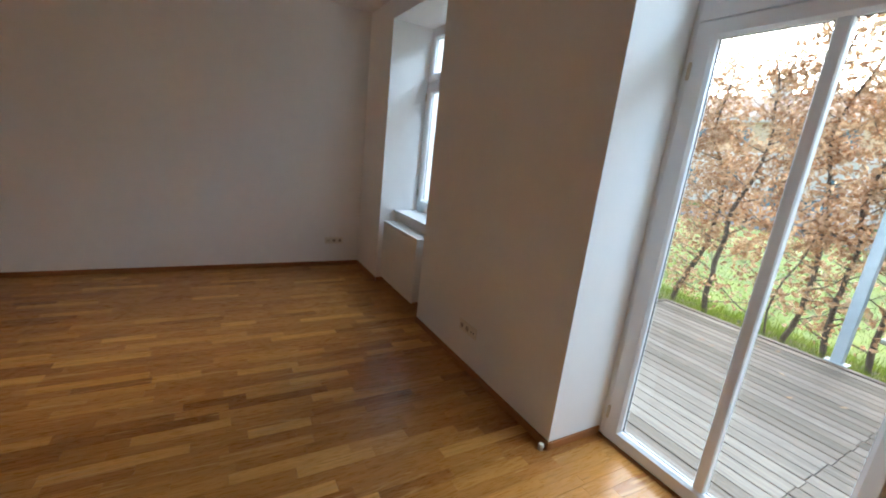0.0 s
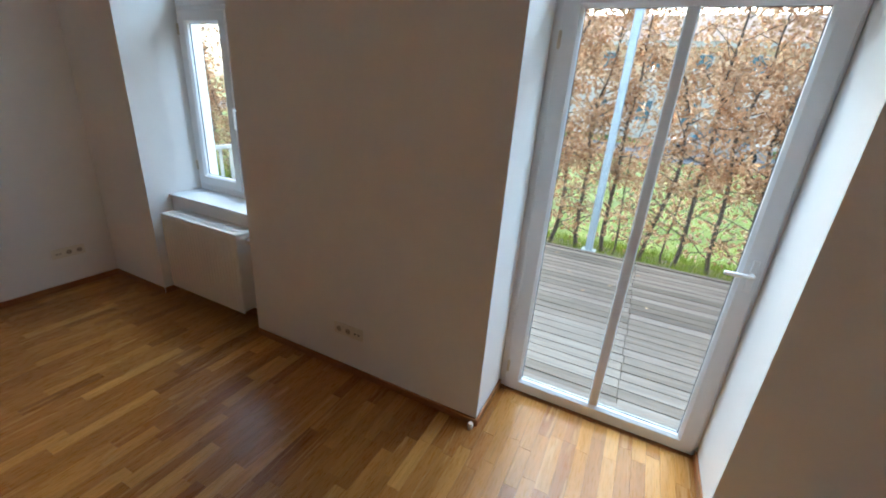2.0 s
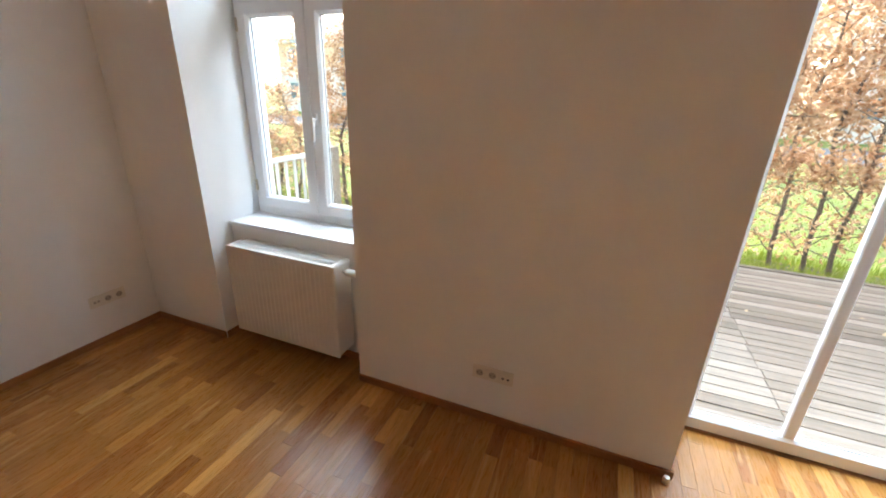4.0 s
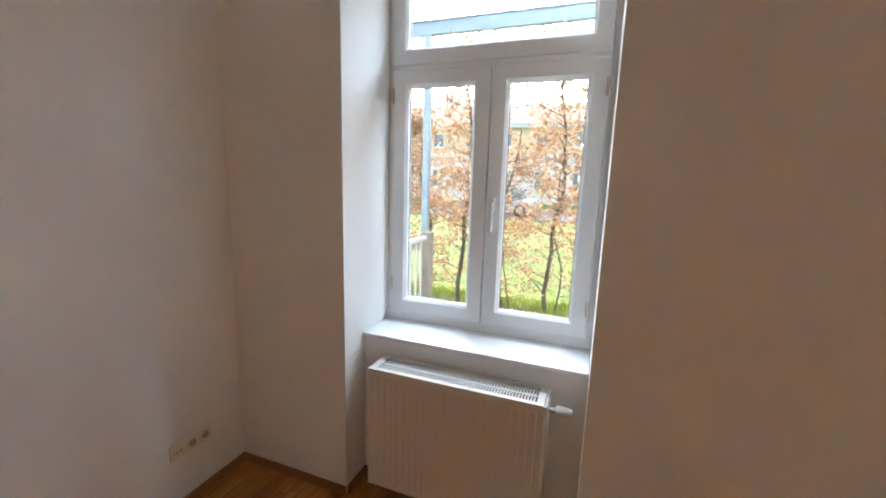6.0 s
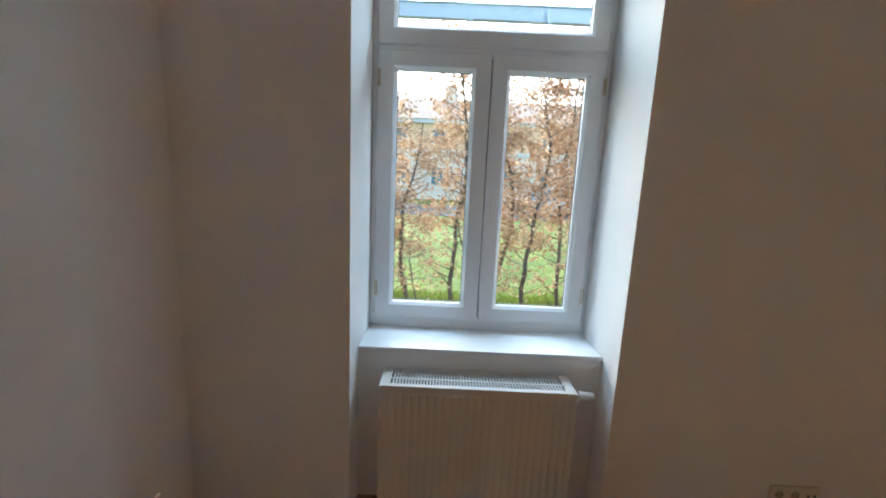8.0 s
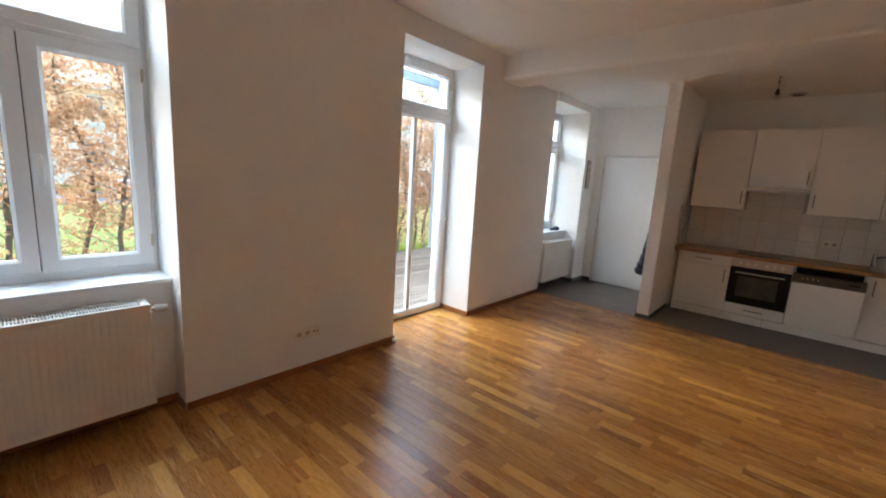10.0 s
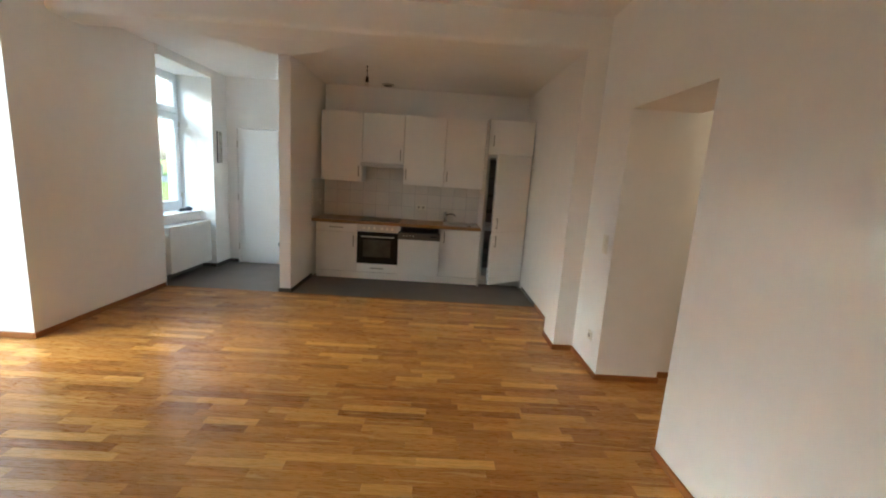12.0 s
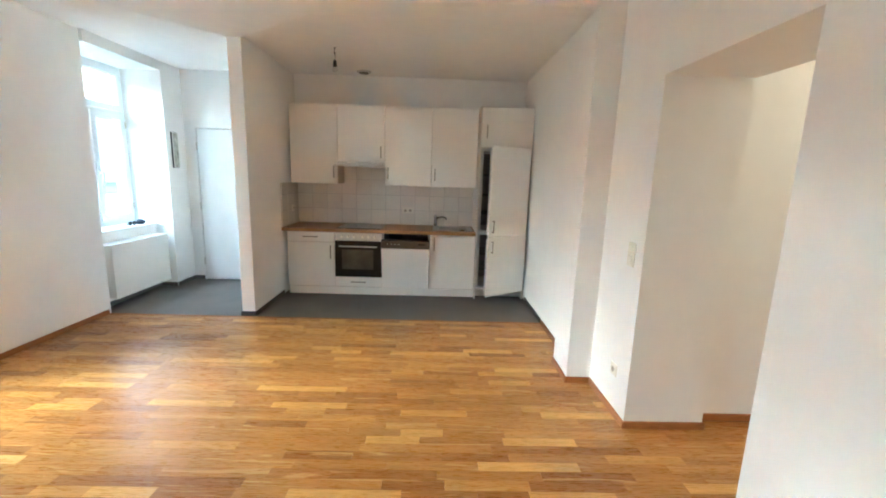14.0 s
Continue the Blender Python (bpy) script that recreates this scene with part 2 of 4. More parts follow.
def rod(bm, a, b, r0, r1=None, sides=10, caps=True):
    """A round bar from a to b."""
    a, b = Vector(a), Vector(b)
    r1 = r0 if r1 is None else r1
    mtx = Matrix.Translation((a + b) / 2) @ (b - a).to_track_quat("Z", "Y").to_matrix().to_4x4()
    bmesh.ops.create_cone(bm, cap_ends=caps, segments=sides, radius1=r0, radius2=r1, depth=(b - a).length, matrix=mtx)
    return bm


def tube(bm, points, r, sides=8):
    for a, b in zip(points, points[1:]):
        rod(bm, a, b, r, sides=sides)
    return bm


def ring(bm, outer, inner, x0, x1, chamfer=0.012):
    """A flat frame in the yz plane between two rectangles (y0, y1, z0, z1), from x0 (room side) to x1, its inner room edge chamfered."""
    def rect(r, x):
        y0, y1, z0, z1 = r
        return [bm.verts.new((x, y, z)) for y, z in ((y0, z0), (y1, z0), (y1, z1), (y0, z1))]
    i0, i1, i2, i3 = inner
    c = chamfer
    e = 0.004
    o0, o1, o2, o3 = outer
    loops = [rect(outer, x1), rect(outer, x0 + e), rect((o0 + e, o1 - e, o2 + e, o3 - e), x0), rect((i0 - c, i1 + c, i2 - c, i3 + c), x0), rect(inner, x0 + c), rect(inner, x1)]
    loops.append(loops[0])
    for a, b in zip(loops, loops[1:]):
        for k in range(4):
            bm.faces.new((a[k], a[(k + 1) % 4], b[(k + 1) % 4], b[k]))
    bmesh.ops.recalc_face_normals(bm, faces=bm.faces)
    return bm


def obj(name, bm, material, smooth=False):
    me = bpy.data.meshes.new(name)
    bm.to_mesh(me)
    bm.free()
    me.materials.append(material)
    if smooth:
        for p in me.polygons:
            p.use_smooth = True
    return new(name, me)


def part(name, bm, material, parent, label="", smooth=False):
    ob = obj(name, bm, material, smooth)
    ob.parent = parent
    if label:
        ob["label"] = label
    return ob


def thing(name, label, category, m=Matrix(), group="", kind=""):
    ob = new(name)
    ob.empty_display_size = 0.1
    ob.matrix_basis = m
    return tagged(ob, label, category, group, kind)


def structure(name, bm, material, label, category):
    return tagged(obj(name, bm, material), label, category, kind="structure")


B = bmesh.new

# ---- the room's shell ----
XE, XW, XK = 1.635, -3.05, -3.0          # window wall, opposite wall, kitchen side wall
XN = 1.597                               # window wall in the entrance
YN, YS = 4.72, -3.20                     # back wall, kitchen and entrance wall
YP = -1.72                               # front of the partition
HC, HK = 2.97, 2.83                      # living ceiling, kitchen ceiling
XO = 2.26                                # outer face of the window wall
NICHES = {"entry": (-2.80, -1.71), "door": (-0.02, 1.125), "window": (2.88, 4.015)}
HEAD = 2.775
OP0, OP1, OPX, OPH = 0.175, 1.10, -3.56, 2.143     # the opening to the hallway
PX, P0, P1 = -2.865, -0.75, -0.40        # pilaster
YF = -1.69                               # border of parquet and vinyl

bm = B()
ys = [YS - 0.3, *NICHES["entry"], *NICHES["door"], *NICHES["window"], YN + 0.3]
for a, b in zip(ys[0::2], ys[1::2]):
    box(bm, XE if b > -2 else XN, XO, a, b, -0.3, 3.2)
for key, (a, b) in NICHES.items():
    head = 2.72 if key == "entry" else HEAD
    box(bm, XN if key == "entry" else XE, XO, a, b, head, 3.2)
    if key != "door":
        box(bm, 1.815, XO, a, b, -0.3, 0.822)
    else:
        box(bm, 2.03, XO, a, b, -0.3, -0.012)
structure("wall_east", bm, WALL, "white plastered outer wall with deep window niches", "wall")
structure("wall_north", box(B(), OPX, XE, YN, YN + 0.3, -0.3, 3.2), WALL, "plain white plastered end wall", "wall")
structure("wall_south", box(B(), -3.4, XE, YS - 0.3, YS, -0.3, 3.2), WALL, "white wall behind the kitchen and entrance door", "wall")
bm = B()
box(bm, -3.4, XK, YS, P0, -0.3, 3.2)
box(bm, -3.4, PX, P0, P1, -0.3, 3.2)
box(bm, OPX, XW, P1, OP0, -0.3, 3.2)
box(bm, OPX, XW, OP1, YN, -0.3, 3.2)
box(bm, OPX, XW, OP0, OP1, OPH, 3.2)
structure("wall_west", bm, WALL, "white wall with a pilaster and a wide doorless opening", "wall")
structure("wall_partition", box(B(), 0.105, 0.245, YS, YP, -0.3, HK, 0.004), WALL, "free-standing white partition wall between kitchen and entrance", "wall")
for side, lim in (("south", (-5.4, OPX, -0.15, 0.07)), ("north", (-5.4, OPX, 2.2, 2.4)), ("west", (-5.6, -5.4, -0.15, 2.4))):
    structure("wall_hallway_" + side, box(B(), *lim, -0.3, 3.2), WALL, "plain white hallway wall beyond the opening", "wall")
structure("ceiling_living", box(B(), -3.4, XE, P1, YN, HC, 3.2), CEIL, "plain white living room ceiling", "ceiling")
structure("ceiling_kitchen", box(B(), -3.4, XE, YS, P0, HK, 3.2), CEIL, "lower white kitchen and entrance ceiling", "ceiling")
structure("ceiling_hallway", box(B(), -5.4, OPX, 0.07, 2.2, 2.55, 2.75), CEIL, "white hallway ceiling", "ceiling")
bm = box(B(), PX, XE, P0, P1, 2.70, 3.19)
low = [e for e in bm.edges if all(abs(v.co.z - 2.70) < 1e-4 and v.co.y > P1 - 0.01 for v in e.verts)]
bmesh.ops.bevel(bm, geom=low, offset=0.05, segments=4, profile=0.5, affect="EDGES")
structure("ceiling_beam", bm, CEIL, "white plastered beam across the ceiling with a soft edge", "beam")
bm = B()
low = [bm.verts.new(c) for c in ((-0.85, P0, 2.70), (0.60, P0, 2.70), (0.245, YP - 0.004, 2.812), (0.105, YP - 0.004, 2.812))]
high = [bm.verts.new((v.co.x, v.co.y, 2.96)) for v in low]
bm.faces.new(low)
bm.faces.new(high)
for k in range(4):
    bm.faces.new((low[k], low[(k + 1) % 4], high[(k + 1) % 4], high[k]))
bmesh.ops.recalc_face_normals(bm, faces=bm.faces)
structure("ceiling_haunch", bm, CEIL, "white plastered haunch from the beam to the partition head", "beam")

# floors
floor = structure("floor", box(B(), -5.4, 2.03, YF, YN, -0.2, -0.003), SUBFLOOR, "oak strip parquet floor with a satin varnish", "floor")
structure("floor_kitchen", box(B(), XK - 0.05, 1.85, YS, YF, -0.2, 0.0), SLATE, "dark grey vinyl floor of kitchen and entrance", "floor")
structure("floor_threshold", box(B(), XK, XE, YF - 0.013, YF + 0.013, -0.01, 0.004, 0.002), SKIRT, "thin wooden joint strip between parquet and vinyl", "trim")


def skirting(name, runs, material, label):
    """Skirting boards along walls: each run is (x0, x1, y0, y1), a rounded board of its own."""
    top = thing(name, label, "skirting board", kind="structure")
    for x0, x1, y0, y1 in runs:
        part("board", box(B(), x0, x1, y0, y1, 0.0, 0.052, 0.004), material, top)


T = 0.014
W0, W1 = NICHES["window"]
D0, D1 = NICHES["door"]
E0, E1 = NICHES["entry"]
skirting("baseboard", [
    (XW, XE, YN - T, YN), (XE - T, XE, W1, YN - T), (XE - T, XE, D1 - T, W0), (XE - T, XE, YF + 0.014, D0 + T),
    (XE, 1.80, W1 - T, W1), (XE, 1.80, W0, W0 + T), (1.80, 1.815, W0, W1),
    (XE, 2.04, D1 - T, D1), (XE, 2.04, D0, D0 + T),
    (XW, XW + T, OP1 - T, YN - T), (XW, XW + T, P1 + T, OP0 + T), (XW, PX + T, P1, P1 + T), (PX, PX + T, P0, P1),
    (XK, XK + T, YF + 0.014, P0), (OPX, XW, OP0, OP0 + T), (OPX, XW, OP1 - T, OP1), (-5.4, OPX - T, 0.07, 0.07 + T), (OPX - T, OPX, 0.07 + T, OP0 + T)],
    SKIRT, "low oak skirting boards along the parquet")
skirting("baseboard_kitchen", [
    (XK, XK + 0.012, -2.50, YF - 0.014), (0.105 - 0.012, 0.105, -2.56, YP), (0.093, 0.257, YP, YP + 0.012), (0.245, 0.257, YS, YP),
    (1.445, XN, YS, YS + 0.012), (XN - 0.012, XN, YS + 0.012, E0), (XN, 1.815, E0, E0 + 0.012), (1.80, 1.815, E0 + 0.012, E1), (0.257, 0.49, YS, YS + 0.012)],
    GREYSKIRT, "low dark grey skirting along the vinyl floor")


# ---- windows and terrace door ----
def casement_handle(y, z, x, parent):
    """A white lever handle that points down, with its rosette."""
    bm = B()
    box(bm, x - 0.012, x, y - 0.014, y + 0.014, z - 0.035, z + 0.035, 0.004)
    part("handle_rosette", bm, LEVER, parent)
    bm = B()
    rod(bm, (x - 0.01, y, z), (x - 0.045, y, z), 0.009)
    box(bm, x - 0.054, x - 0.036, y - 0.013, y + 0.013, z - 0.135, z + 0.014, 0.006, segments=2)
    part("handle_lever", bm, LEVER, parent, "white lever handle")


def pane(rect, x, parent):
    ob = part("pane", box(B(), x, x + 0.006, rect[0] - 0.01, rect[1] + 0.01, rect[2] - 0.01, rect[3] + 0.01), GLASS, parent, "clear glass")
    ob.visible_shadow = False
    bead = 0.003
    part("seal", ring(B(), (rect[0] - 0.004, rect[1] + 0.004, rect[2] - 0.004, rect[3] + 0.004), (rect[0] + bead, rect[1] - bead, rect[2] + bead, rect[3] - bead), x - 0.006, x - 0.001, 0.001), SEAL, parent)


def hinge(y, z, x, parent):
    bm = B()
    rod(bm, (x - 0.006, y, z - 0.035), (x - 0.006, y, z + 0.035), 0.008)
    rod(bm, (x - 0.006, y, z - 0.04), (x - 0.006, y, z + 0.04), 0.006)
    part("hinge", bm, HINGE, parent, "cream hinge cover")


def casement_window(name, y0, y1, zsill, ztop, ztrans, xf, label, handle_at):
    """A two-leaf window with a top light, filling the niche from y0 to y1."""
    win = thing(name, label, "window", kind="structure")
    yc = (y0 + y1) / 2
    part("window_frame", ring(B(), (y0, y1, zsill - 0.03, ztop), (y0 + 0.035, y1 - 0.035, zsill + 0.05, ztop - 0.045), xf + 0.008, xf + 0.085), PVC, win)
    part("transom", box(B(), xf + 0.006, xf + 0.08, y0 + 0.03, y1 - 0.03, ztrans - 0.03, ztrans + 0.03, 0.003), PVC, win)
    for a, b in ((y0 + 0.03, yc - 0.003), (yc + 0.003, y1 - 0.03)):
        outer = (a, b, zsill + 0.045, ztrans - 0.014)
        inner = (a + 0.088, b - 0.088, zsill + 0.127, ztrans - 0.098)
        sash = part("sash", ring(B(), outer, inner, xf - 0.012, xf + 0.040, 0.016), PVC, win)
        pane(inner, xf + 0.03, sash)
        edge = a + 0.004 if a < yc - 0.1 else b - 0.004
        for z in (zsill + 0.2, ztrans - 0.14):
            hinge(edge, z, xf - 0.01, sash)
        if a < yc - 0.1:
            casement_handle(b - 0.035, handle_at, xf - 0.012, sash)
    # added strip whose dark colour makes the shade line between the two leaves
    part("gap_strip", box(B(), xf + 0.02, xf + 0.05, yc - 0.012, yc + 0.012, zsill + 0.05, ztrans - 0.02), SEAL, win)
    outer = (y0 + 0.03, y1 - 0.03, ztrans + 0.014, ztop - 0.04)
    inner = (y0 + 0.115, y1 - 0.115, ztrans + 0.098, ztop - 0.115)
    sash = part("top_sash", ring(B(), outer, inner, xf - 0.012, xf + 0.040, 0.016), PVC, win)
    pane(inner, xf + 0.03, sash)
    return win


def sill_board(name, y0, y1, x0, x1, z, label):
    bm = box(B(), x0, x1, y0 + 0.002, y1 - 0.002, z - 0.022, z, 0.004, segments=2)
    structure(name, bm, SILL, label, "window sill")


casement_window("window_1", W0, W1, 0.858, HEAD, 2.226, 2.07, "white plastic two-leaf window with a top light, closed", 1.54)
sill_board("window_sill_1", W0, W1, 1.795, 2.08, 0.848, "white sill board above the radiator niche")
casement_window("window_2", E0, E1, 0.862, 2.72, 2.19, 2.07, "white plastic two-leaf entrance window with a top light, closed", 1.47)
sill_board("window_sill_2", E0, E1, 1.785, 2.08, 0.848, "white sill board of the entrance window")

door = thing("door_1", "white plastic glazed terrace door with one glazing bar and a top light, closed", "terrace door", kind="structure")
dy0, dy1, xf = D0, D1, 2.05
pr0, pr1, pz0, pz1 = 0.088, 0.988, 0.097, 2.185
part("door_frame", ring(B(), (dy0, dy1, -0.012, HEAD), (dy0 + 0.03, dy1 - 0.05, 0.012, HEAD - 0.045), xf + 0.008, xf + 0.085), PVC, door)
part("transom", box(B(), xf + 0.004, xf + 0.08, dy0 + 0.03, dy1 - 0.04, 2.235, 2.295, 0.003), PVC, door)
leaf = part("door_leaf", ring(B(), (-0.002, dy1 - 0.04, 0.012, 2.262), (pr0, pr1, pz0, pz1), xf - 0.012, xf + 0.040, 0.016), PVC, door)
pane((pr0, pr1, pz0, pz1), xf + 0.03, leaf)
part("glazing_bar", box(B(), xf, xf + 0.044, 0.520, 0.572, pz0 - 0.004, pz1 + 0.004, 0.006), PVC, leaf)
bm = B()
box(bm, xf - 0.024, xf - 0.012, 0.022, 0.050, 1.01, 1.17, 0.004)
rod(bm, (xf - 0.02, 0.036, 1.10), (xf - 0.06, 0.036, 1.10), 0.009)
box(bm, xf - 0.068, xf - 0.05, 0.030, 0.152, 1.09, 1.11, 0.006, segments=2)
part("door_handle", bm, LEVER, leaf, "white lever handle")
for z in (0.18, 2.05):
    hinge(dy1 - 0.047, z, xf - 0.01, leaf)
inner = (dy0 + 0.11, dy1 - 0.125, 2.348, HEAD - 0.115)
top = part("top_sash", ring(B(), (dy0 + 0.025, dy1 - 0.04, 2.268, HEAD - 0.03), inner, xf - 0.012, xf + 0.040, 0.016), PVC, door)
pane(inner, xf + 0.03, top)
bm = B()
box(bm, xf - 0.03, xf - 0.012, dy0 + 0.05, dy0 + 0.08, 2.44, 2.56, 0.005)
rod(bm, (xf - 0.025, dy0 + 0.065, 2.53), (xf - 0.06, dy0 + 0.065, 2.53), 0.008)
part("handle", bm, LEVER, top, "white tilt handle")
# oak tone paints the orange-brown shadow under the door leaf
structure("door_sill", box(B(), 2.03, 2.098, dy0, dy1, -0.011, 0.004, 0.003), SKIRT, "threshold strip under the terrace door, in the brown of its shadow", "threshold")
structure("door_step", box(B(), 2.10, 2.275, dy0, dy1, -0.011, 0.002, 0.004), DECK, "weathered step board outside the terrace door", "threshold")

# entrance door
door2 = thing("door_2", "plain flush white entrance door, closed, in a thin frame", "door", kind="structure")
part("door_leaf", box(B(), 0.52, 1.42, YS + 0.002, YS + 0.03, 0.006, 2.075, 0.003), DOORW, door2)
bm = B()
box(bm, 1.427, 1.443, YS, YS + 0.036, 0, 2.10, 0.003)
box(bm, 0.495, 0.513, YS, YS + 0.036, 0, 2.10, 0.003)
box(bm, 0.513, 1.427, YS, YS + 0.036, 2.083, 2.10, 0.003)
part("door_frame", bm, DOORW, door2)
for z in (0.27, 1.05, 1.85):
    part("hinge", rod(B(), (1.425, YS + 0.042, z - 0.05), (1.425, YS + 0.042, z + 0.05), 0.009), STEEL, door2, "steel hinge")


# ---- radiators ----
def radiator(y0, y1, x0, x1, z0, z1, label, fluted):
    """A panel radiator on the niche's back wall: front panel, grille on top, side covers, valve."""
    rad = thing("radiator", label, "radiator", Matrix.Translation((x0, y0, 0)))
    w, d = y1 - y0, x1 - x0
    bm = B()
    n = int(w / 0.0333) if fluted else 1
    prof = [(0.0, 0.012), (0.0, 0.003)]
    if fluted:
        for i in range(n):
            c = (i + 0.5) * w / n
            prof += [(c - 0.0115, 0.0), (c - 0.009, -0.003), (c + 0.009, -0.003), (c + 0.0115, 0.0)]
    prof += [(w, 0.003), (w, 0.012)]
    rings = []
    for z, k in ((z0, 0.0), (z0 + 0.03, 0.0), (z0 + 0.045, 1.0), (z1 - 0.04, 1.0), (z1 - 0.028, 0.0), (z1, 0.0)):
        rings.append([bm.verts.new((x if x > 0 else x * k, y, z)) for y, x in prof])
    for p, q in zip(rings, rings[1:]):
        for i in range(len(prof)):
            j = (i + 1) % len(prof)
            bm.faces.new((p[i], p[j], q[j], q[i]))
    bm.faces.new(rings[0])
    bm.faces.new(list(reversed(rings[-1])))
    bmesh.ops.recalc_face_normals(bm, faces=bm.faces)
    part("front_panel", bm, ENAMEL, rad)
    part("back_panel", box(B(), d - 0.02, d - 0.008, 0.01, w - 0.01, z0 + 0.01, z1 - 0.02, 0.003), ENAMEL, rad)
    # dark block between the panels paints the shade seen through the slots
    part("shade_block", box(B(), 0.03, d - 0.04, 0.03, w - 0.03, z0 + 0.02, z1 - 0.03), INSIDE, rad)
    for y in (0.0, w - 0.012):
        part("side_cover", box(B(), 0.0125, d - 0.004, y, y + 0.012, z0 + 0.01, z1, 0.003), ENAMEL, rad)
    bm = B()
    t0, t1 = z1 - 0.006, z1 + 0.002
    box(bm, 0.002, 0.024, 0.014, w - 0.014, t0, t1)
    box(bm, d - 0.022, d - 0.004, 0.014, w - 0.014, t0, t1)
    mid = d * 0.42
    box(bm, mid - 0.006, mid + 0.006, 0.03, w - 0.03, t0, t1)
    box(bm, 0.024, d - 0.022, 0.014, 0.045, t0, t1)
    box(bm, 0.024, d - 0.022, w - 0.045, w - 0.014, t0, t1)
    n = int((w - 0.09) / 0.0133)
    for i in range(1, n):
        c = 0.045 + i * (w - 0.09) / n
        box(bm, 0.024, mid - 0.006, c - 0.0028, c + 0.0028, t0, t1 - 0.001)
        box(bm, mid + 0.006, d - 0.022, c - 0.0028, c + 0.0028, t0, t1 - 0.001)
    part("top_grille", bm, ENAMEL, rad, "white slotted top grille")
    bm = B()
    rod(bm, (d * 0.5, 0.0, z1 - 0.055), (d * 0.5, -0.022, z1 - 0.055), 0.009)
    rod(bm, (d * 0.5, -0.018, z1 - 0.055), (d * 0.5, -0.032, z1 - 0.055), 0.015, sides=6)
    valve = part("valve", bm, STEEL, rad, "chromed valve body")
    bm = rod(B(), (d * 0.5, -0.032, z1 - 0.055), (d * 0.5, -0.098, z1 - 0.055), 0.025, 0.020, 16)
    part("thermostat_head", bm, ENAMEL, valve, "white thermostat head")
    return rad


radiator(3.032, 3.891, 1.640, 1.812, 0.112, 0.740, "white fluted panel radiator in the niche under the window", True)
radiator(-2.72, -1.80, 1.625, 1.812, 0.12, 0.718, "white smooth panel radiator under the entrance window", False)


# ---- sockets and switches ----
def socket_strip(name, m, kinds, label):
    """A wall plate with inserts side by side; local x to the right, y up, z out of the wall."""
    n = len(kinds)
    s = thing(name, label, "socket", m)
    w = 0.071 * n + 0.01
    part("cover_frame", box(B(), -w / 2, w / 2, -0.0405, 0.0405, 0, 0.009, 0.003, segments=2), SOCKETW, s)
    for i, kind in enumerate(kinds):
        c = -w / 2 + 0.005 + 0.071 * (i + 0.5)
        plate = part("insert", box(B(), c - 0.0275, c + 0.0275, -0.0275, 0.0275, 0.008, 0.012, 0.0015), SOCKETW, s)
        if kind == "power":
            # flat discs: the shade of recess and pin holes is only their colour
            bm = rod(B(), (c, 0, 0.0121), (c, 0, 0.0126), 0.020, sides=24)
            part("recess", bm, mat_recess_shade, plate, "flat disc toned for the shade of a recessed outlet")
            for dx in (-0.0095, 0.0095):
                part("pin_hole", rod(B(), (c + dx, 0, 0.0127), (c + dx, 0, 0.0132), 0.0032, sides=8), BLACK, plate)
        elif kind == "aerial":
            for dx in (-0.014, 0.014):
                part("jack", rod(B(), (c + dx, 0, 0.0121), (c + dx, 0, 0.0135), 0.0065, sides=12), BLACK, plate, "dark aerial jack")
        elif kind == "data":
            for dx in (-0.011, 0.011):
                part("port", box(B(), c + dx - 0.007, c + dx + 0.007, -0.008, 0.006, 0.0121, 0.0132), mat_recess_shade, plate)
        elif kind == "rocker":
            part("rocker", box(B(), c - 0.027, c + 0.027, -0.027, 0.027, 0.0121, 0.0165, 0.003), SOCKETW, plate)
    return s


# plastic darkened to paint the shade of recessed outlets and ports
mat_recess_shade = mat("socket_recess_shade", (0.40, 0.36, 0.30), 0.5, vary=0.05)


def on_wall(x, y, z, normal):
    """The pose of a thing flat on a wall with that outward normal."""
    n = Vector(normal)
    return Matrix.Translation((x, y, z)) @ Matrix((Vector((0, 0, 1)).cross(n), Vector((0, 0, 1)), n)).transposed().to_4x4()


socket_strip("socket", on_wall(XE - 0.0005, 2.034, 0.316, (-1, 0, 0)), ("power", "power", "aerial"), "white triple socket with two outlets and an aerial jack")
socket_strip("socket", on_wall(1.317, YN - 0.0005, 0.318, (0, -1, 0)), ("data", "power", "power"), "white triple socket with a data port and two outlets")
socket_strip("socket", on_wall(XW + 0.0005, -0.02, 0.31, (1, 0, 0)), ("power",), "single white socket low on the wall")
switch = socket_strip("light_switch", on_wall(XW + 0.0005, 0.04, 1.11, (1, 0, 0)) @ Matrix.Rotation(radians(90), 4, "Z"), ("rocker", "rocker"), "white double light switch beside the opening")
tagged(switch, category="light switch")
socket_strip("socket", on_wall(-1.43, YS + 0.0135, 1.065, (0, 1, 0)), ("power", "power"), "white double socket on the kitchen tiles")
socket_strip("socket", on_wall(0.105 - 0.0135, -2.95, 1.08, (-1, 0, 0)), ("power",), "single white socket on the side tiles")

stop = thing("door_stop", "small white rubber door stop on the parquet by the pier", "door stop", Matrix.Translation((1.60, 1.142, 0)))
part("base", rod(B(), (0, 0, 0), (0, 0, 0.02), 0.016, 0.014, 14), STEEL, stop)
part("cap", rod(B(), (0, 0, 0.02), (0, 0, 0.036), 0.018, 0.014, 14), SOCKETW, stop, "white rubber cap")


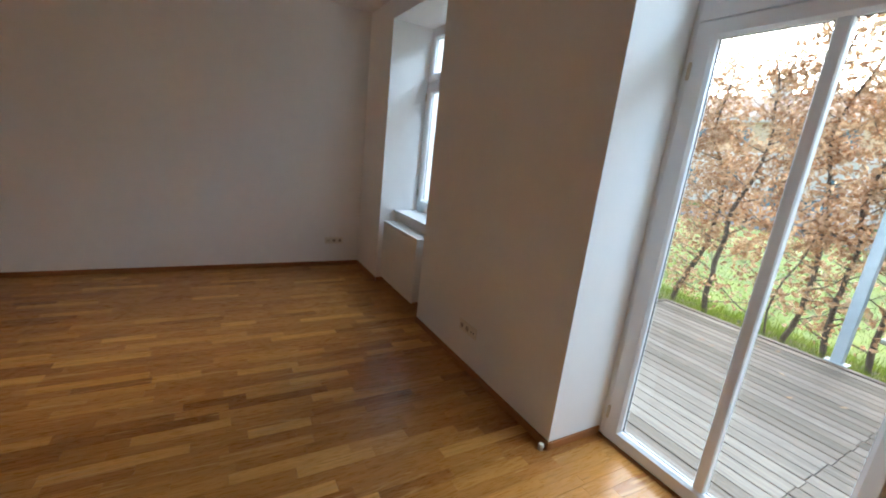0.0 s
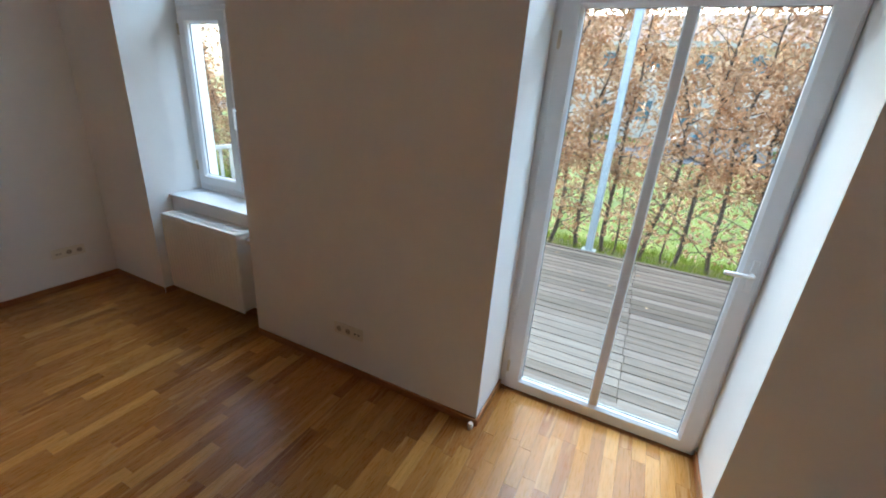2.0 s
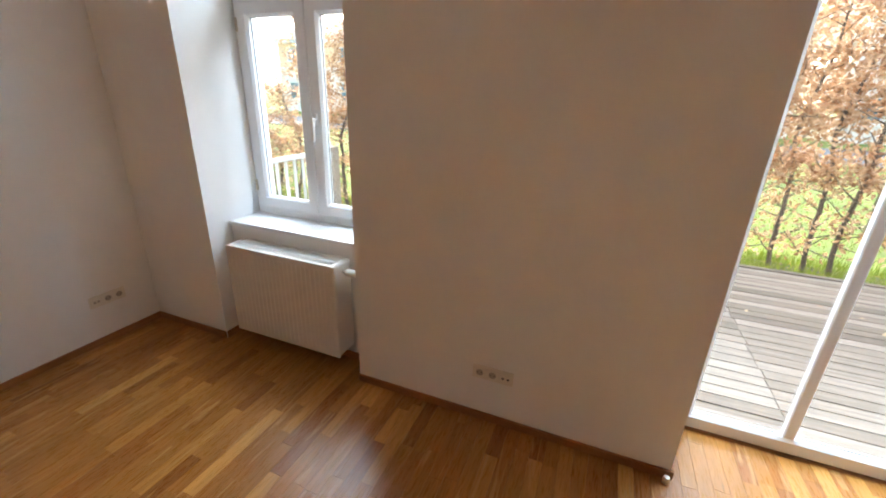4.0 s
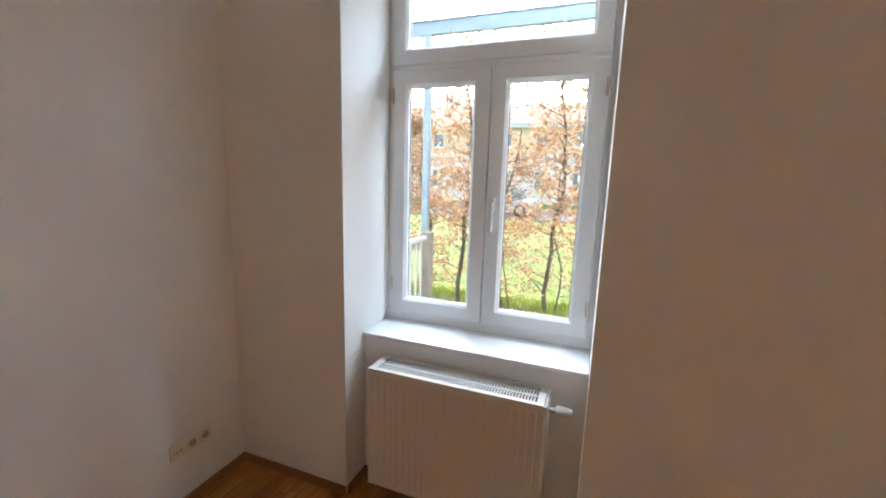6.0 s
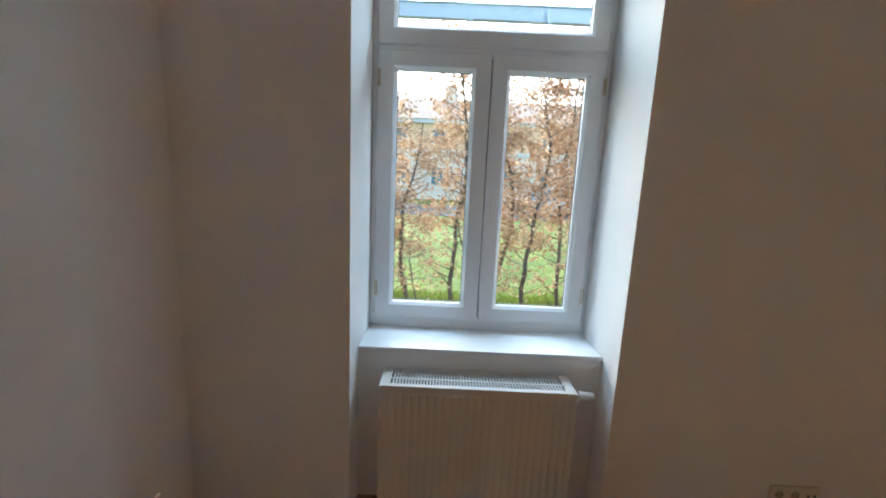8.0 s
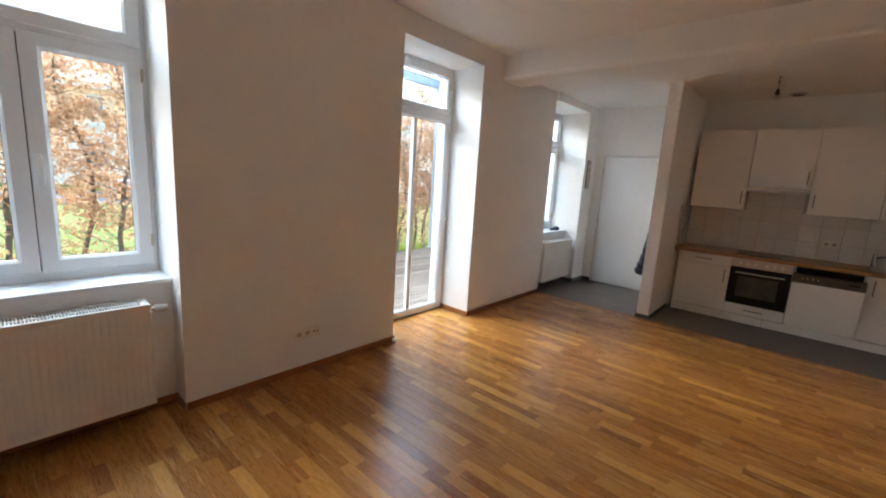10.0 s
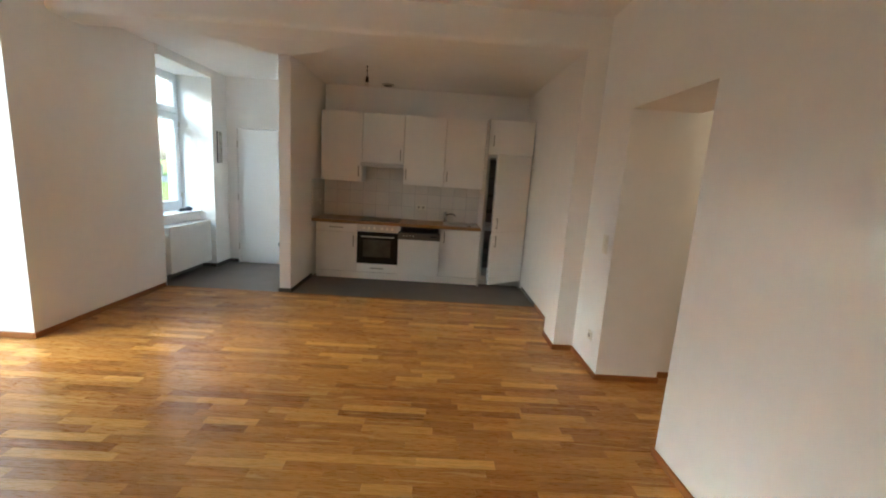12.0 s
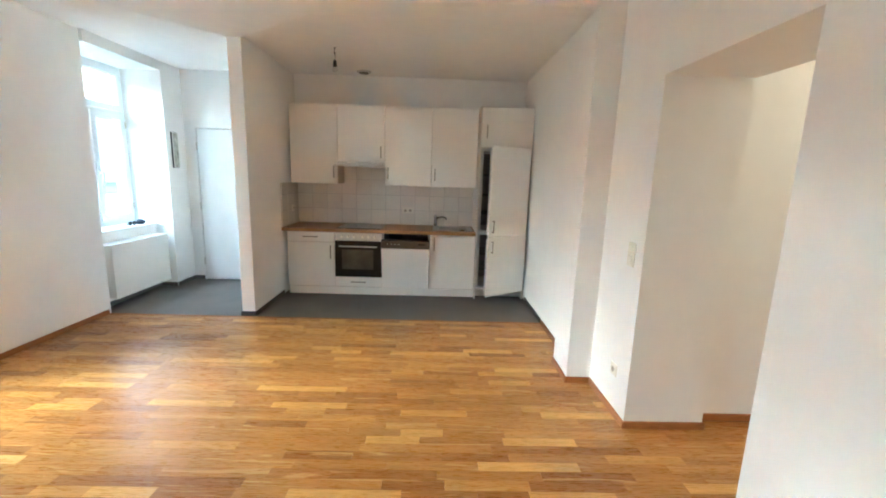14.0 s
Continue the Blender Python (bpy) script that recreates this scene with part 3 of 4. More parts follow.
# ---- kitchen ----
def handle_bar(parent, x, z, y, length, upright=True):
    """A flat steel bar handle on two posts, on a front at y facing +y."""
    bm = B()
    h = length / 2
    if upright:
        box(bm, x - 0.006, x + 0.006, y + 0.024, y + 0.032, z - h, z + h, 0.002)
        for s in (-1, 1):
            box(bm, x - 0.005, x + 0.005, y, y + 0.026, z + s * (h - 0.012) - 0.005, z + s * (h - 0.012) + 0.005)
    else:
        box(bm, x - h, x + h, y + 0.024, y + 0.032, z - 0.006, z + 0.006, 0.002)
        for s in (-1, 1):
            box(bm, x + s * (h - 0.012) - 0.005, x + s * (h - 0.012) + 0.005, y, y + 0.026, z - 0.005, z + 0.005)
    part("handle", bm, HANDLE, parent, "brushed steel bar handle")


def front(name, parent, x0, x1, z0, z1, y, handle=None):
    """A laminate front on a unit; coordinates local to it. handle: (x, z, length, upright)."""
    ob = part(name, box(B(), x0 + 0.004, x1 - 0.004, y - 0.018, y, z0 + 0.004, z1 - 0.004, 0.002), FRONT, parent)
    if handle:
        handle_bar(ob, handle[0], handle[1], y, handle[2], handle[3])
    return ob


KX = [0.050, -0.550, -1.150, -1.751, -2.335, -2.980]     # unit borders, from the partition to the side wall
YW, YB = -2.79, -2.575                                  # fronts of the wall units and of the base units

group = "white wall cabinets of the kitchen"
for i, (zlow, hside) in enumerate(((1.412, -1), (1.70, -1), (1.412, 1), (1.412, 1))):
    xa, xb = KX[i + 1], KX[i]
    unit = thing("wall_cabinet", "white laminate wall cabinet with one closed door" + (" above the extractor hood" if i == 1 else ""), "cabinet",
                 Matrix.Translation((xa, YW, zlow)), group)
    w, h = xb - xa, 2.40 - zlow
    part("body", box(B(), 0.004, w - 0.004, YS - YW + 0.002, -0.030, 0.004, h), CARCASS, unit)
    hx = 0.045 if hside < 0 else w - 0.045
    front("door", unit, 0, w, 0, h, 0.0, (hx, 0.155 if i != 1 else 0.13, 0.15, True))

hood = thing("extractor_hood", "slim white and steel extractor hood under a wall cabinet", "extractor hood", Matrix.Translation((KX[2], YW, 1.645)))
w = KX[1] - KX[2]
part("body", box(B(), 0.003, w - 0.003, YS - YW + 0.016, 0.0, 0.012, 0.054, 0.004), CARCASS, hood)
part("slide_out", box(B(), -0.002, w + 0.002, -0.30, 0.105, 0.000, 0.014, 0.002), STEEL, hood, "steel filter panel")
part("front_strip", box(B(), -0.004, w + 0.004, 0.07, 0.125, 0.0145, 0.048, 0.010, segments=3), PALESTEEL, hood, "pale metal grip strip")

# base units
group = "white base cabinets of the kitchen"
ZC, ZT = 0.822, 0.862
unit = thing("base_cabinet", "white laminate base cabinet with a drawer above a door", "cabinet", Matrix.Translation((KX[1], YB, 0)), group)
w = KX[0] - KX[1]
part("body", box(B(), 0.001, w - 0.001, -0.60, -0.02, 0.105, ZC - 0.001), CARCASS, unit)
front("drawer", unit, 0, w, 0.69, ZC - 0.006, 0.0, (w / 2, 0.757, 0.19, False))
front("door", unit, 0, w, 0.112, 0.688, 0.0, (0.05, 0.565, 0.17, True))

oven = thing("built_in_oven", "built-in oven with black glass door and steel knob panel", "oven", Matrix.Translation((KX[2], YB, 0)))
w = KX[1] - KX[2]
part("body", box(B(), 0.002, w - 0.002, -0.58, -0.022, 0.105, ZC - 0.001), CARCASS, oven)
panel = part("control_panel", box(B(), 0.002, w - 0.002, -0.02, 0.004, 0.715, ZC - 0.006, 0.003), STEEL, oven, "steel control panel")
for k in range(6):
    x = w * (0.16 + 0.125 * k + (0.06 if k > 2 else 0))
    bm = rod(B(), (x, 0.004, 0.765), (x, 0.024, 0.765), 0.019, 0.016, 16)
    part("knob", bm, SOCKETW, panel, "pale round knob")
odoor = part("oven_door", box(B(), 0.003, w - 0.003, -0.02, 0.008, 0.245, 0.711, 0.004), BLACKGLASS, oven, "black glass door")
part("window", box(B(), 0.11, w - 0.09, 0.0085, 0.0105, 0.345, 0.60, 0.001), OVENWIN, odoor, "dim see-through window")
bm = B()
rod(bm, (0.06, 0.045, 0.648), (w - 0.06, 0.045, 0.648), 0.009)
for x in (0.075, w - 0.075):
    rod(bm, (x, 0.008, 0.648), (x, 0.045, 0.648), 0.007)
part("handle", bm, STEEL, odoor, "steel bar handle")
front("drawer", oven, 0, w, 0.112, 0.24, 0.0, (w / 2, 0.18, 0.19, False))

wash = thing("dishwasher", "built-in dishwasher with steel panel, its white door ajar", "dishwasher", Matrix.Translation((KX[3], YB, 0)))
w = KX[2] - KX[3]
bm = B()
box(bm, 0.003, 0.02, -0.57, -0.03, 0.105, ZC - 0.002)
box(bm, w - 0.02, w - 0.003, -0.57, -0.03, 0.105, ZC - 0.002)
box(bm, 0.02, w - 0.02, -0.57, -0.55, 0.105, ZC - 0.002)
box(bm, 0.02, w - 0.02, -0.55, -0.03, 0.105, 0.13)
box(bm, 0.02, w - 0.02, -0.55, -0.03, ZC - 0.014, ZC - 0.002)
# tub colour carries the shade of the open gap
part("tub", bm, INSIDE, wash, "tub coloured dark for the shade behind the door")
for x in (0.006, w - 0.022):
    part("rim", box(B(), x, x + 0.016, -0.03, -0.012, 0.60, ZC - 0.008, 0.002), PALESTEEL, wash, "bright metal tub rim")
tilt = Matrix.Translation((0, -0.02, 0.13)) @ Matrix.Rotation(radians(-12.0), 4, "X") @ Matrix.Translation((0, 0.02, -0.13))
wdoor = part("door", box(B(), 0.003, w - 0.003, -0.05, -0.002, 0.13, 0.768, 0.003, tilt), BLACK, wash, "open door edge")
part("front_panel", box(B(), 0.003, w - 0.003, -0.001, 0.017, 0.118, 0.667, 0.002, tilt), FRONT, wdoor, "white laminate front")
wp = part("control_panel", box(B(), 0.003, w - 0.003, -0.001, 0.02, 0.672, 0.77, 0.004, tilt), DARKSTEEL, wdoor, "brushed steel control panel")
part("display", box(B(), 0.05, 0.14, 0.0205, 0.022, 0.722, 0.742, 0, tilt), BLACK, wp)
for k in range(4):
    x = w - 0.22 + 0.045 * k
    part("button", rod(B(), tilt @ Vector((x, 0.02, 0.732)), tilt @ Vector((x, 0.024, 0.732)), 0.007, sides=10), SOCKETW, wp)

unit = thing("base_cabinet", "white laminate sink base cabinet with one closed door", "cabinet", Matrix.Translation((KX[4], YB, 0)), group)
w = KX[3] - KX[4]
part("body", box(B(), 0.001, w - 0.001, -0.60, -0.02, 0.105, ZC - 0.001), CARCASS, unit)
front("door", unit, 0, w, 0.112, ZC - 0.006, 0.0, (w - 0.06, 0.70, 0.17, True))

plinth = thing("plinth", "white plinth boards under the base cabinets", "plinth", Matrix.Translation((0, YB - 0.035, 0)))
part("board", box(B(), KX[1] - 0.4, KX[0], -0.016, 0, 0.0, 0.096, 0.001), FRONT, plinth)
part("board", box(B(), KX[4], KX[1] - 0.403, -0.016, 0, 0.0, 0.096, 0.001), FRONT, plinth)

# worktop with a cut-out for the sink bowl
bm = B()
x0, x1 = -2.333, 0.103
sx0, sx1, sy0, sy1 = -2.25, -1.87, -3.075, -2.705
wy1 = -2.55
box(bm, sx1, x1, YS + 0.001, wy1, ZC, ZT)
box(bm, x0, sx0, YS + 0.001, wy1, ZC, ZT)
box(bm, sx0, sx1, YS + 0.001, sy0, ZC, ZT)
box(bm, sx0, sx1, sy1, wy1, ZC, ZT)
worktop = obj("worktop", bm, WORKTOP)
tagged(worktop, "oiled oak block worktop along the kitchen wall", "worktop")
hob = thing("hob", "black glass ceramic hob set into the worktop", "hob", Matrix.Translation((-0.85, -2.87, ZT)))
part("glass", box(B(), -0.285, 0.285, -0.25, 0.25, 0.0, 0.006, 0.002), BLACKGLASS, hob)
for x, y, r in ((-0.14, 0.12, 0.10), (0.14, 0.12, 0.08), (-0.14, -0.12, 0.08), (0.14, -0.12, 0.10)):
    bm = B()
    bmesh.ops.create_circle(bm, segments=32, radius=r, matrix=Matrix.Translation((x, y, 0.0066)))
    inner_edges = list(bm.edges)
    ext = bmesh.ops.extrude_edge_only(bm, edges=inner_edges)
    for v in [g for g in ext["geom"] if isinstance(g, bmesh.types.BMVert)]:
        v.co.x = x + (v.co.x - x) * 0.97
        v.co.y = y + (v.co.y - y) * 0.97
    part("cooking_zone", bm, STEEL, hob, "thin ring mark")

sink = thing("sink", "stainless steel inset sink with drainer", "sink", Matrix.Translation((-2.06, -2.89, ZT)))
bm = B()
box(bm, -0.25, 0.27, -0.235, -0.185, 0.0, 0.005, 0.002)
box(bm, -0.25, 0.27, 0.185, 0.225, 0.0, 0.005, 0.002)
box(bm, -0.25, -0.19, -0.185, 0.185, 0.0, 0.005, 0.002)
box(bm, 0.19, 0.27, -0.185, 0.185, 0.0, 0.005, 0.002)
part("rim", bm, STEEL, sink)
bm = B()
box(bm, -0.188, 0.188, -0.183, 0.183, -0.16, -0.157)
for a in ((-0.188, -0.185, -0.183, 0.183), (0.185, 0.188, -0.183, 0.183), (-0.185, 0.185, -0.183, -0.18), (-0.185, 0.185, 0.18, 0.183)):
    box(bm, *a, -0.157, 0.001)
part("bowl", bm, STEEL, sink)
part("drain", rod(B(), (0, 0, -0.157), (0, 0, -0.153), 0.04, sides=20), CHROME, sink)
tap = thing("tap", "chrome single-lever kitchen tap beside the sink", "tap", Matrix.Translation((-1.82, -3.12, ZT)))
part("body", rod(B(), (0, 0, 0), (0, 0, 0.13), 0.024, 0.021, 16), CHROME, tap, smooth=False)
bm = B()
tube(bm, [(0, 0, 0.10), (-0.04, 0.03, 0.125), (-0.09, 0.075, 0.142), (-0.13, 0.11, 0.135), (-0.15, 0.125, 0.115)], 0.0125, 10)
part("spout", bm, CHROME, tap)
bm = B()
rod(bm, (0, 0, 0.13), (0, 0, 0.155), 0.022, 0.018, 16)
box(bm, -0.011, 0.011, -0.01, 0.085, 0.148, 0.158, 0.003, Matrix.Rotation(radians(10), 4, "X"))
part("lever", bm, CHROME, tap)
stopper = thing("sink_stopper", "small steel strainer lying on the sink rim", "strainer", Matrix.Translation((-2.17, -2.68, ZT + 0.005)))
part("dish", rod(B(), (0, 0, 0), (0, 0, 0.012), 0.03, 0.038, 16), CHROME, stopper)

# tall fridge housing with the doors ajar
tall = thing("fridge_cabinet", "tall white fridge housing with both fridge doors ajar", "fridge", Matrix.Translation((KX[5], -2.54, 0)))
w = KX[4] - KX[5] - 0.004
bm = B()
box(bm, 0.0, 0.018, -0.66, -0.02, 0.0, 2.395)
box(bm, w - 0.018, w, -0.66, -0.0, 0.0, 2.395)
box(bm, 0.018, w - 0.018, -0.66, -0.645, 0.0, 2.395)
box(bm, 0.018, w - 0.018, -0.645, -0.02, 2.377, 2.395)
box(bm, 0.018, w - 0.018, -0.645, -0.02, 1.905, 1.925)
box(bm, 0.018, w - 0.018, -0.645, -0.02, 0.10, 0.118)
part("housing", bm, CARCASS, tall)
front("top_door", tall, 0, w, 1.915, 2.39, 0.0, (w - 0.075, 2.10, 0.15, True))
bm = B()
for z0, z1 in ((0.135, 0.165), (0.835, 0.90), (1.87, 1.903)):
    box(bm, 0.02, w - 0.02, -0.60, -0.03, z0, z1)
box(bm, 0.02, 0.05, -0.60, -0.03, 0.165, 1.87)
box(bm, w - 0.05, w - 0.02, -0.60, -0.03, 0.165, 1.87)
liner = part("fridge_body", bm, LINER, tall, "pale grey fridge liner")
part("back_wall", box(B(), 0.05, w - 0.05, -0.60, -0.585, 0.165, 1.87), SHADELINER, liner)
for z in (0.38, 0.58, 1.10, 1.33, 1.58):
    bm = B()
    for k in range(7):
        box(bm, 0.052, w - 0.052, -0.57 + 0.08 * k, -0.565 + 0.08 * k, z, z + 0.006)
    box(bm, 0.052, w - 0.052, -0.075, -0.06, z - 0.004, z + 0.012)
    part("shelf", bm, SHELF, liner, "wire shelf")
bm = B()
box(bm, 0.02, w - 0.02, -0.05, -0.04, 0.03, 0.10)
for k in range(5):
    box(bm, 0.05, w - 0.05, -0.0395, -0.034, 0.04 + 0.011 * k, 0.045 + 0.011 * k)
part("vent_grille", bm, STEEL, tall, "slotted base grille")
swing = Matrix.Translation((0.012, 0.0, 0)) @ Matrix.Rotation(radians(34), 4, "Z")
dw = w - 0.014
for z0, z1, hz in ((0.864, 1.912, 0.985), (0.125, 0.860, 0.74)):
    dr = part("door", box(B(), 0, dw, -0.018, 0, z0, z1, 0.0015, swing), FRONT, tall)
    part("insulation", box(B(), 0.015, dw - 0.015, -0.06, -0.019, z0 + 0.03, z1 - 0.03, 0.004, swing), LINER, dr, "grey inner door")
    bm = B()
    box(bm, dw - 0.056, dw - 0.044, 0.024, 0.032, hz - 0.075, hz + 0.075, 0.002, swing)
    for s in (-1, 1):
        box(bm, dw - 0.055, dw - 0.045, 0, 0.026, hz + s * 0.063 - 0.005, hz + s * 0.063 + 0.005, 0, swing)
    part("handle", bm, HANDLE, dr, "brushed steel bar handle")

# ceiling lamp holder and vent
lamp = thing("pendant_bulb", "bare bulb in a black holder on a short cable", "lamp", Matrix.Translation((-0.725, -2.0, HK)))
part("hook", rod(B(), (0, 0, -0.012), (0, 0, 0), 0.008, 0.012), BLACK, lamp)
bm = tube(B(), [(0, 0, -0.01), (0.006, 0.002, -0.05), (-0.004, 0, -0.09), (0.002, 0, -0.13)], 0.0035, 6)
part("cable", bm, BLACK, lamp)
part("terminal", box(B(), -0.008, 0.008, -0.006, 0.006, -0.065, -0.045, 0.002), BLACK, lamp)
part("holder", rod(B(), (0, 0, -0.185), (0, 0, -0.125), 0.021, 0.015, 14), BLACK, lamp, "black lamp holder")
bm = B()
bmesh.ops.create_uvsphere(bm, u_segments=16, v_segments=10, radius=0.028, matrix=Matrix.Translation((0, 0, -0.215)))
part("bulb", bm, BULBGLASS, lamp, "clear glass bulb", True)
vent = thing("ceiling_vent", "small round grey vent flat on the kitchen ceiling", "vent", Matrix.Translation((-0.86, -2.97, HK)))
part("ring", rod(B(), (0, 0, -0.014), (0, 0, 0), 0.085, 0.095, 24), STEEL, vent)
part("plate", rod(B(), (0, 0, -0.022), (0, 0, -0.014), 0.06, 0.06, 24), GREYSKIRT, vent)

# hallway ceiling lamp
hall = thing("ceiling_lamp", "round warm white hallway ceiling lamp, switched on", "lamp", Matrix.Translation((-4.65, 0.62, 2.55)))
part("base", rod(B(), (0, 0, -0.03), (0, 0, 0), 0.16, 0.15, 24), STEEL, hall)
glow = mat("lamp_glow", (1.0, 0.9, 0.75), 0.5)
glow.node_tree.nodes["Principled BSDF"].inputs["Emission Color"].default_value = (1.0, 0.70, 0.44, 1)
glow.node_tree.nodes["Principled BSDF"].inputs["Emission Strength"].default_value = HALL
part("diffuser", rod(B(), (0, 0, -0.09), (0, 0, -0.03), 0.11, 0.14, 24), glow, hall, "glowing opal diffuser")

# entrance things
jacket = thing("jacket", "dark navy quilted jacket hung on a hook of the partition", "jacket", Matrix.Translation((0.247, -2.62, -0.07)))
bm = B()
levels = [(1.36, 0.03, 0.05, 0.05), (1.34, 0.05, 0.10, 0.09), (1.28, 0.08, 0.16, 0.15), (1.19, 0.10, 0.20, 0.17), (1.08, 0.105, 0.21, 0.175), (0.98, 0.11, 0.215, 0.18), (0.88, 0.12, 0.22, 0.195),
          (0.78, 0.13, 0.225, 0.215), (0.68, 0.14, 0.23, 0.235), (0.58, 0.15, 0.235, 0.26), (0.50, 0.155, 0.23, 0.27), (0.46, 0.14, 0.20, 0.23)]
fine = []
for a, b in zip(levels, levels[1:]):
    fine += [tuple(a[k] + (b[k] - a[k]) * s / 4 for k in range(4)) for s in range(4)]
fine.append(levels[-1])
rows = []
for j, (z, cx, hy, hx) in enumerate(fine):
    puff = 1 + 0.10 * abs(math.sin(j * math.pi / 4))
    row = []
    for k in range(28):
        a = 2 * math.pi * k / 28
        fold = 1 + 0.10 * math.sin(5 * a + j * 0.13) + 0.06 * noise.noise(Vector((3 * math.cos(a), 3 * math.sin(a), z * 5)))
        x = max(0.001, cx * 0.9 + hx * 0.60 * puff * fold * math.cos(a))
        row.append(bm.verts.new((x, hy * puff * fold * math.sin(a), z)))
    rows.append(row)
for a, b in zip(rows, rows[1:]):
    for k in range(28):
        bm.faces.new((a[k], a[(k + 1) % 28], b[(k + 1) % 28], b[k]))
bm.faces.new(rows[0])
bm.faces.new(list(reversed(rows[-1])))
bmesh.ops.recalc_face_normals(bm, faces=bm.faces)
part("body", bm, NAVY, jacket, smooth=True)
for s in (-1, 1):
    bm = B()
    pts = [Vector((0.10, s * 0.18, 1.20)), Vector((0.12, s * 0.23, 1.0)), Vector((0.14, s * 0.25, 0.8)), Vector((0.15, s * 0.24, 0.62))]
    for a, b, r0, r1 in zip(pts, pts[1:], (0.06, 0.066, 0.06), (0.066, 0.06, 0.05)):
        rod(bm, a, b, r1, r0, 12)
    part("sleeve", bm, NAVY, jacket, smooth=True)
bm = B()
box(bm, 0.02, 0.15, -0.11, 0.11, 1.25, 1.33, 0.02)
part("collar", bm, NAVY, jacket)
hook = thing("coat_hook", "small steel coat hook on the partition wall", "hook", Matrix.Translation((0.245, -2.62, 1.30)))
part("plate", box(B(), 0, 0.005, -0.015, 0.015, -0.04, 0.04, 0.002), STEEL, hook)
bm = tube(B(), [(0.004, 0, -0.02), (0.035, 0, -0.035), (0.05, 0, -0.01), (0.052, 0, 0.012)], 0.005, 8)
part("prong", bm, STEEL, hook)

pic = thing("wall_picture", "narrow mottled grey-green picture on the entrance wall", "picture", Matrix.Translation((XN, -2.955, 1.78)))
part("panel", box(B(), -0.018, 0, -0.06, 0.06, -0.225, 0.225, 0.002), BLACK, pic)
part("mount", box(B(), -0.0205, -0.0182, -0.057, 0.057, -0.222, 0.222), CARCASS, pic, "pale mount")
part("print", box(B(), -0.0225, -0.0207, -0.048, 0.034, -0.213, 0.213), PRINT, pic, "mottled grey-green print")

glasses = thing("sunglasses", "dark sunglasses folded on the entrance window sill", "sunglasses", Matrix.Translation((1.88, -2.44, 0.848)))
bm = B()
for s in (-1, 1):
    rod(bm, (-0.03, s * 0.034, 0.026), (-0.022, s * 0.034, 0.028), 0.027, 0.026, 16)
part("lens", bm, BLACKGLASS, glasses)
bm = tube(B(), [(-0.025, -0.062, 0.04), (-0.028, -0.03, 0.05), (-0.028, 0, 0.042), (-0.028, 0.03, 0.05), (-0.025, 0.062, 0.04)], 0.005, 6)
tube(bm, [(-0.02, -0.064, 0.04), (0.03, 0.03, 0.008)], 0.004, 6)
tube(bm, [(-0.02, 0.064, 0.04), (0.02, -0.03, 0.006)], 0.004, 6)
part("frame", bm, BLACK, glasses)
pouch = thing("pouch", "small crumpled dark pouch on the entrance window sill", "pouch", Matrix.Translation((1.87, -2.60, 0.848)))
bm = B()
bmesh.ops.create_icosphere(bm, subdivisions=3, radius=1.0)
for v in bm.verts:
    k = 1 + 0.25 * noise.noise(v.co * 1.7)
    v.co = Vector((v.co.x * 0.045 * k, v.co.y * 0.06 * k, max(0.0, (v.co.z + 0.75) * 0.034 * k)))
part("cloth", bm, NAVY, pouch, smooth=True)


# ---- terrace and garden ----
ZD = -0.05
tagged(obj("ground", box(B(), XO, 900, -700, 700, -0.7, -0.22), LAWN), "bright green mown lawn reaching far back", "lawn", kind="structure")
tagged(obj("garden_bed", box(B(), 5.30, 6.1, -9, 13, -0.3, -0.205), MULCH), "dark mulch bed under the hedge", "soil", kind="structure")
tagged(obj("road", box(B(), 19.5, 27.0, -60, 80, -0.3, -0.19), ROAD), "grey asphalt drive beyond the lawn", "road", kind="structure")
XL, YL = 3.58, 2.70                       # the deck is narrower past YL
bm = box(B(), XO, XL, -6.0, 4.42, -0.3, ZD - 0.03)
box(bm, XL, 5.20, -6.0, YL, -0.3, ZD - 0.03)
deck = tagged(obj("terrace", bm, DECKGAP), "weathered grey wooden deck of narrow boards", "deck", kind="structure")
bm = box(B(), 5.21, 5.28, -6.0, YL, -0.3, ZD + 0.012, 0.004)
box(bm, XL + 0.004, 5.28, YL + 0.004, YL + 0.06, -0.3, ZD + 0.012, 0.004)
box(bm, XL + 0.004, XL + 0.06, YL + 0.064, 4.42, -0.3, ZD + 0.012, 0.004)
tagged(obj("terrace_edge", bm, DECK), "grey timber edging board of the deck", "edging", kind="structure")
rnd = random.Random(5)
deck_meshes = {}


def slab_mesh(name, lx, ly, lz, material, cache, edge=0.002):
    """A low chamfered slab whose top centre is the origin, shared by all pieces of that size."""
    key = (round(lx, 3), round(ly, 3))
    if key not in cache:
        bm = B()
        box(bm, -lx / 2, lx / 2, -ly / 2, ly / 2, -lz, 0)
        tops = [e for e in bm.edges if all(v.co.z > -1e-6 for v in e.verts)]
        bmesh.ops.bevel(bm, geom=tops, offset=edge, segments=1, profile=0.5, affect="EDGES")
        me = bpy.data.meshes.new(name)
        bm.to_mesh(me)
        bm.free()
        me.materials.append(material)
        cache[key] = me
    return cache[key]


def piece(name, me, x, y, z, parent, rz=0.0):
    ob = new(name, me)
    ob.location = (x, y, z)
    ob.rotation_euler = (0, 0, rz)
    ob.parent = parent
    return ob


n_boards = 26
pitch = (5.20 - XO - 0.02) / n_boards
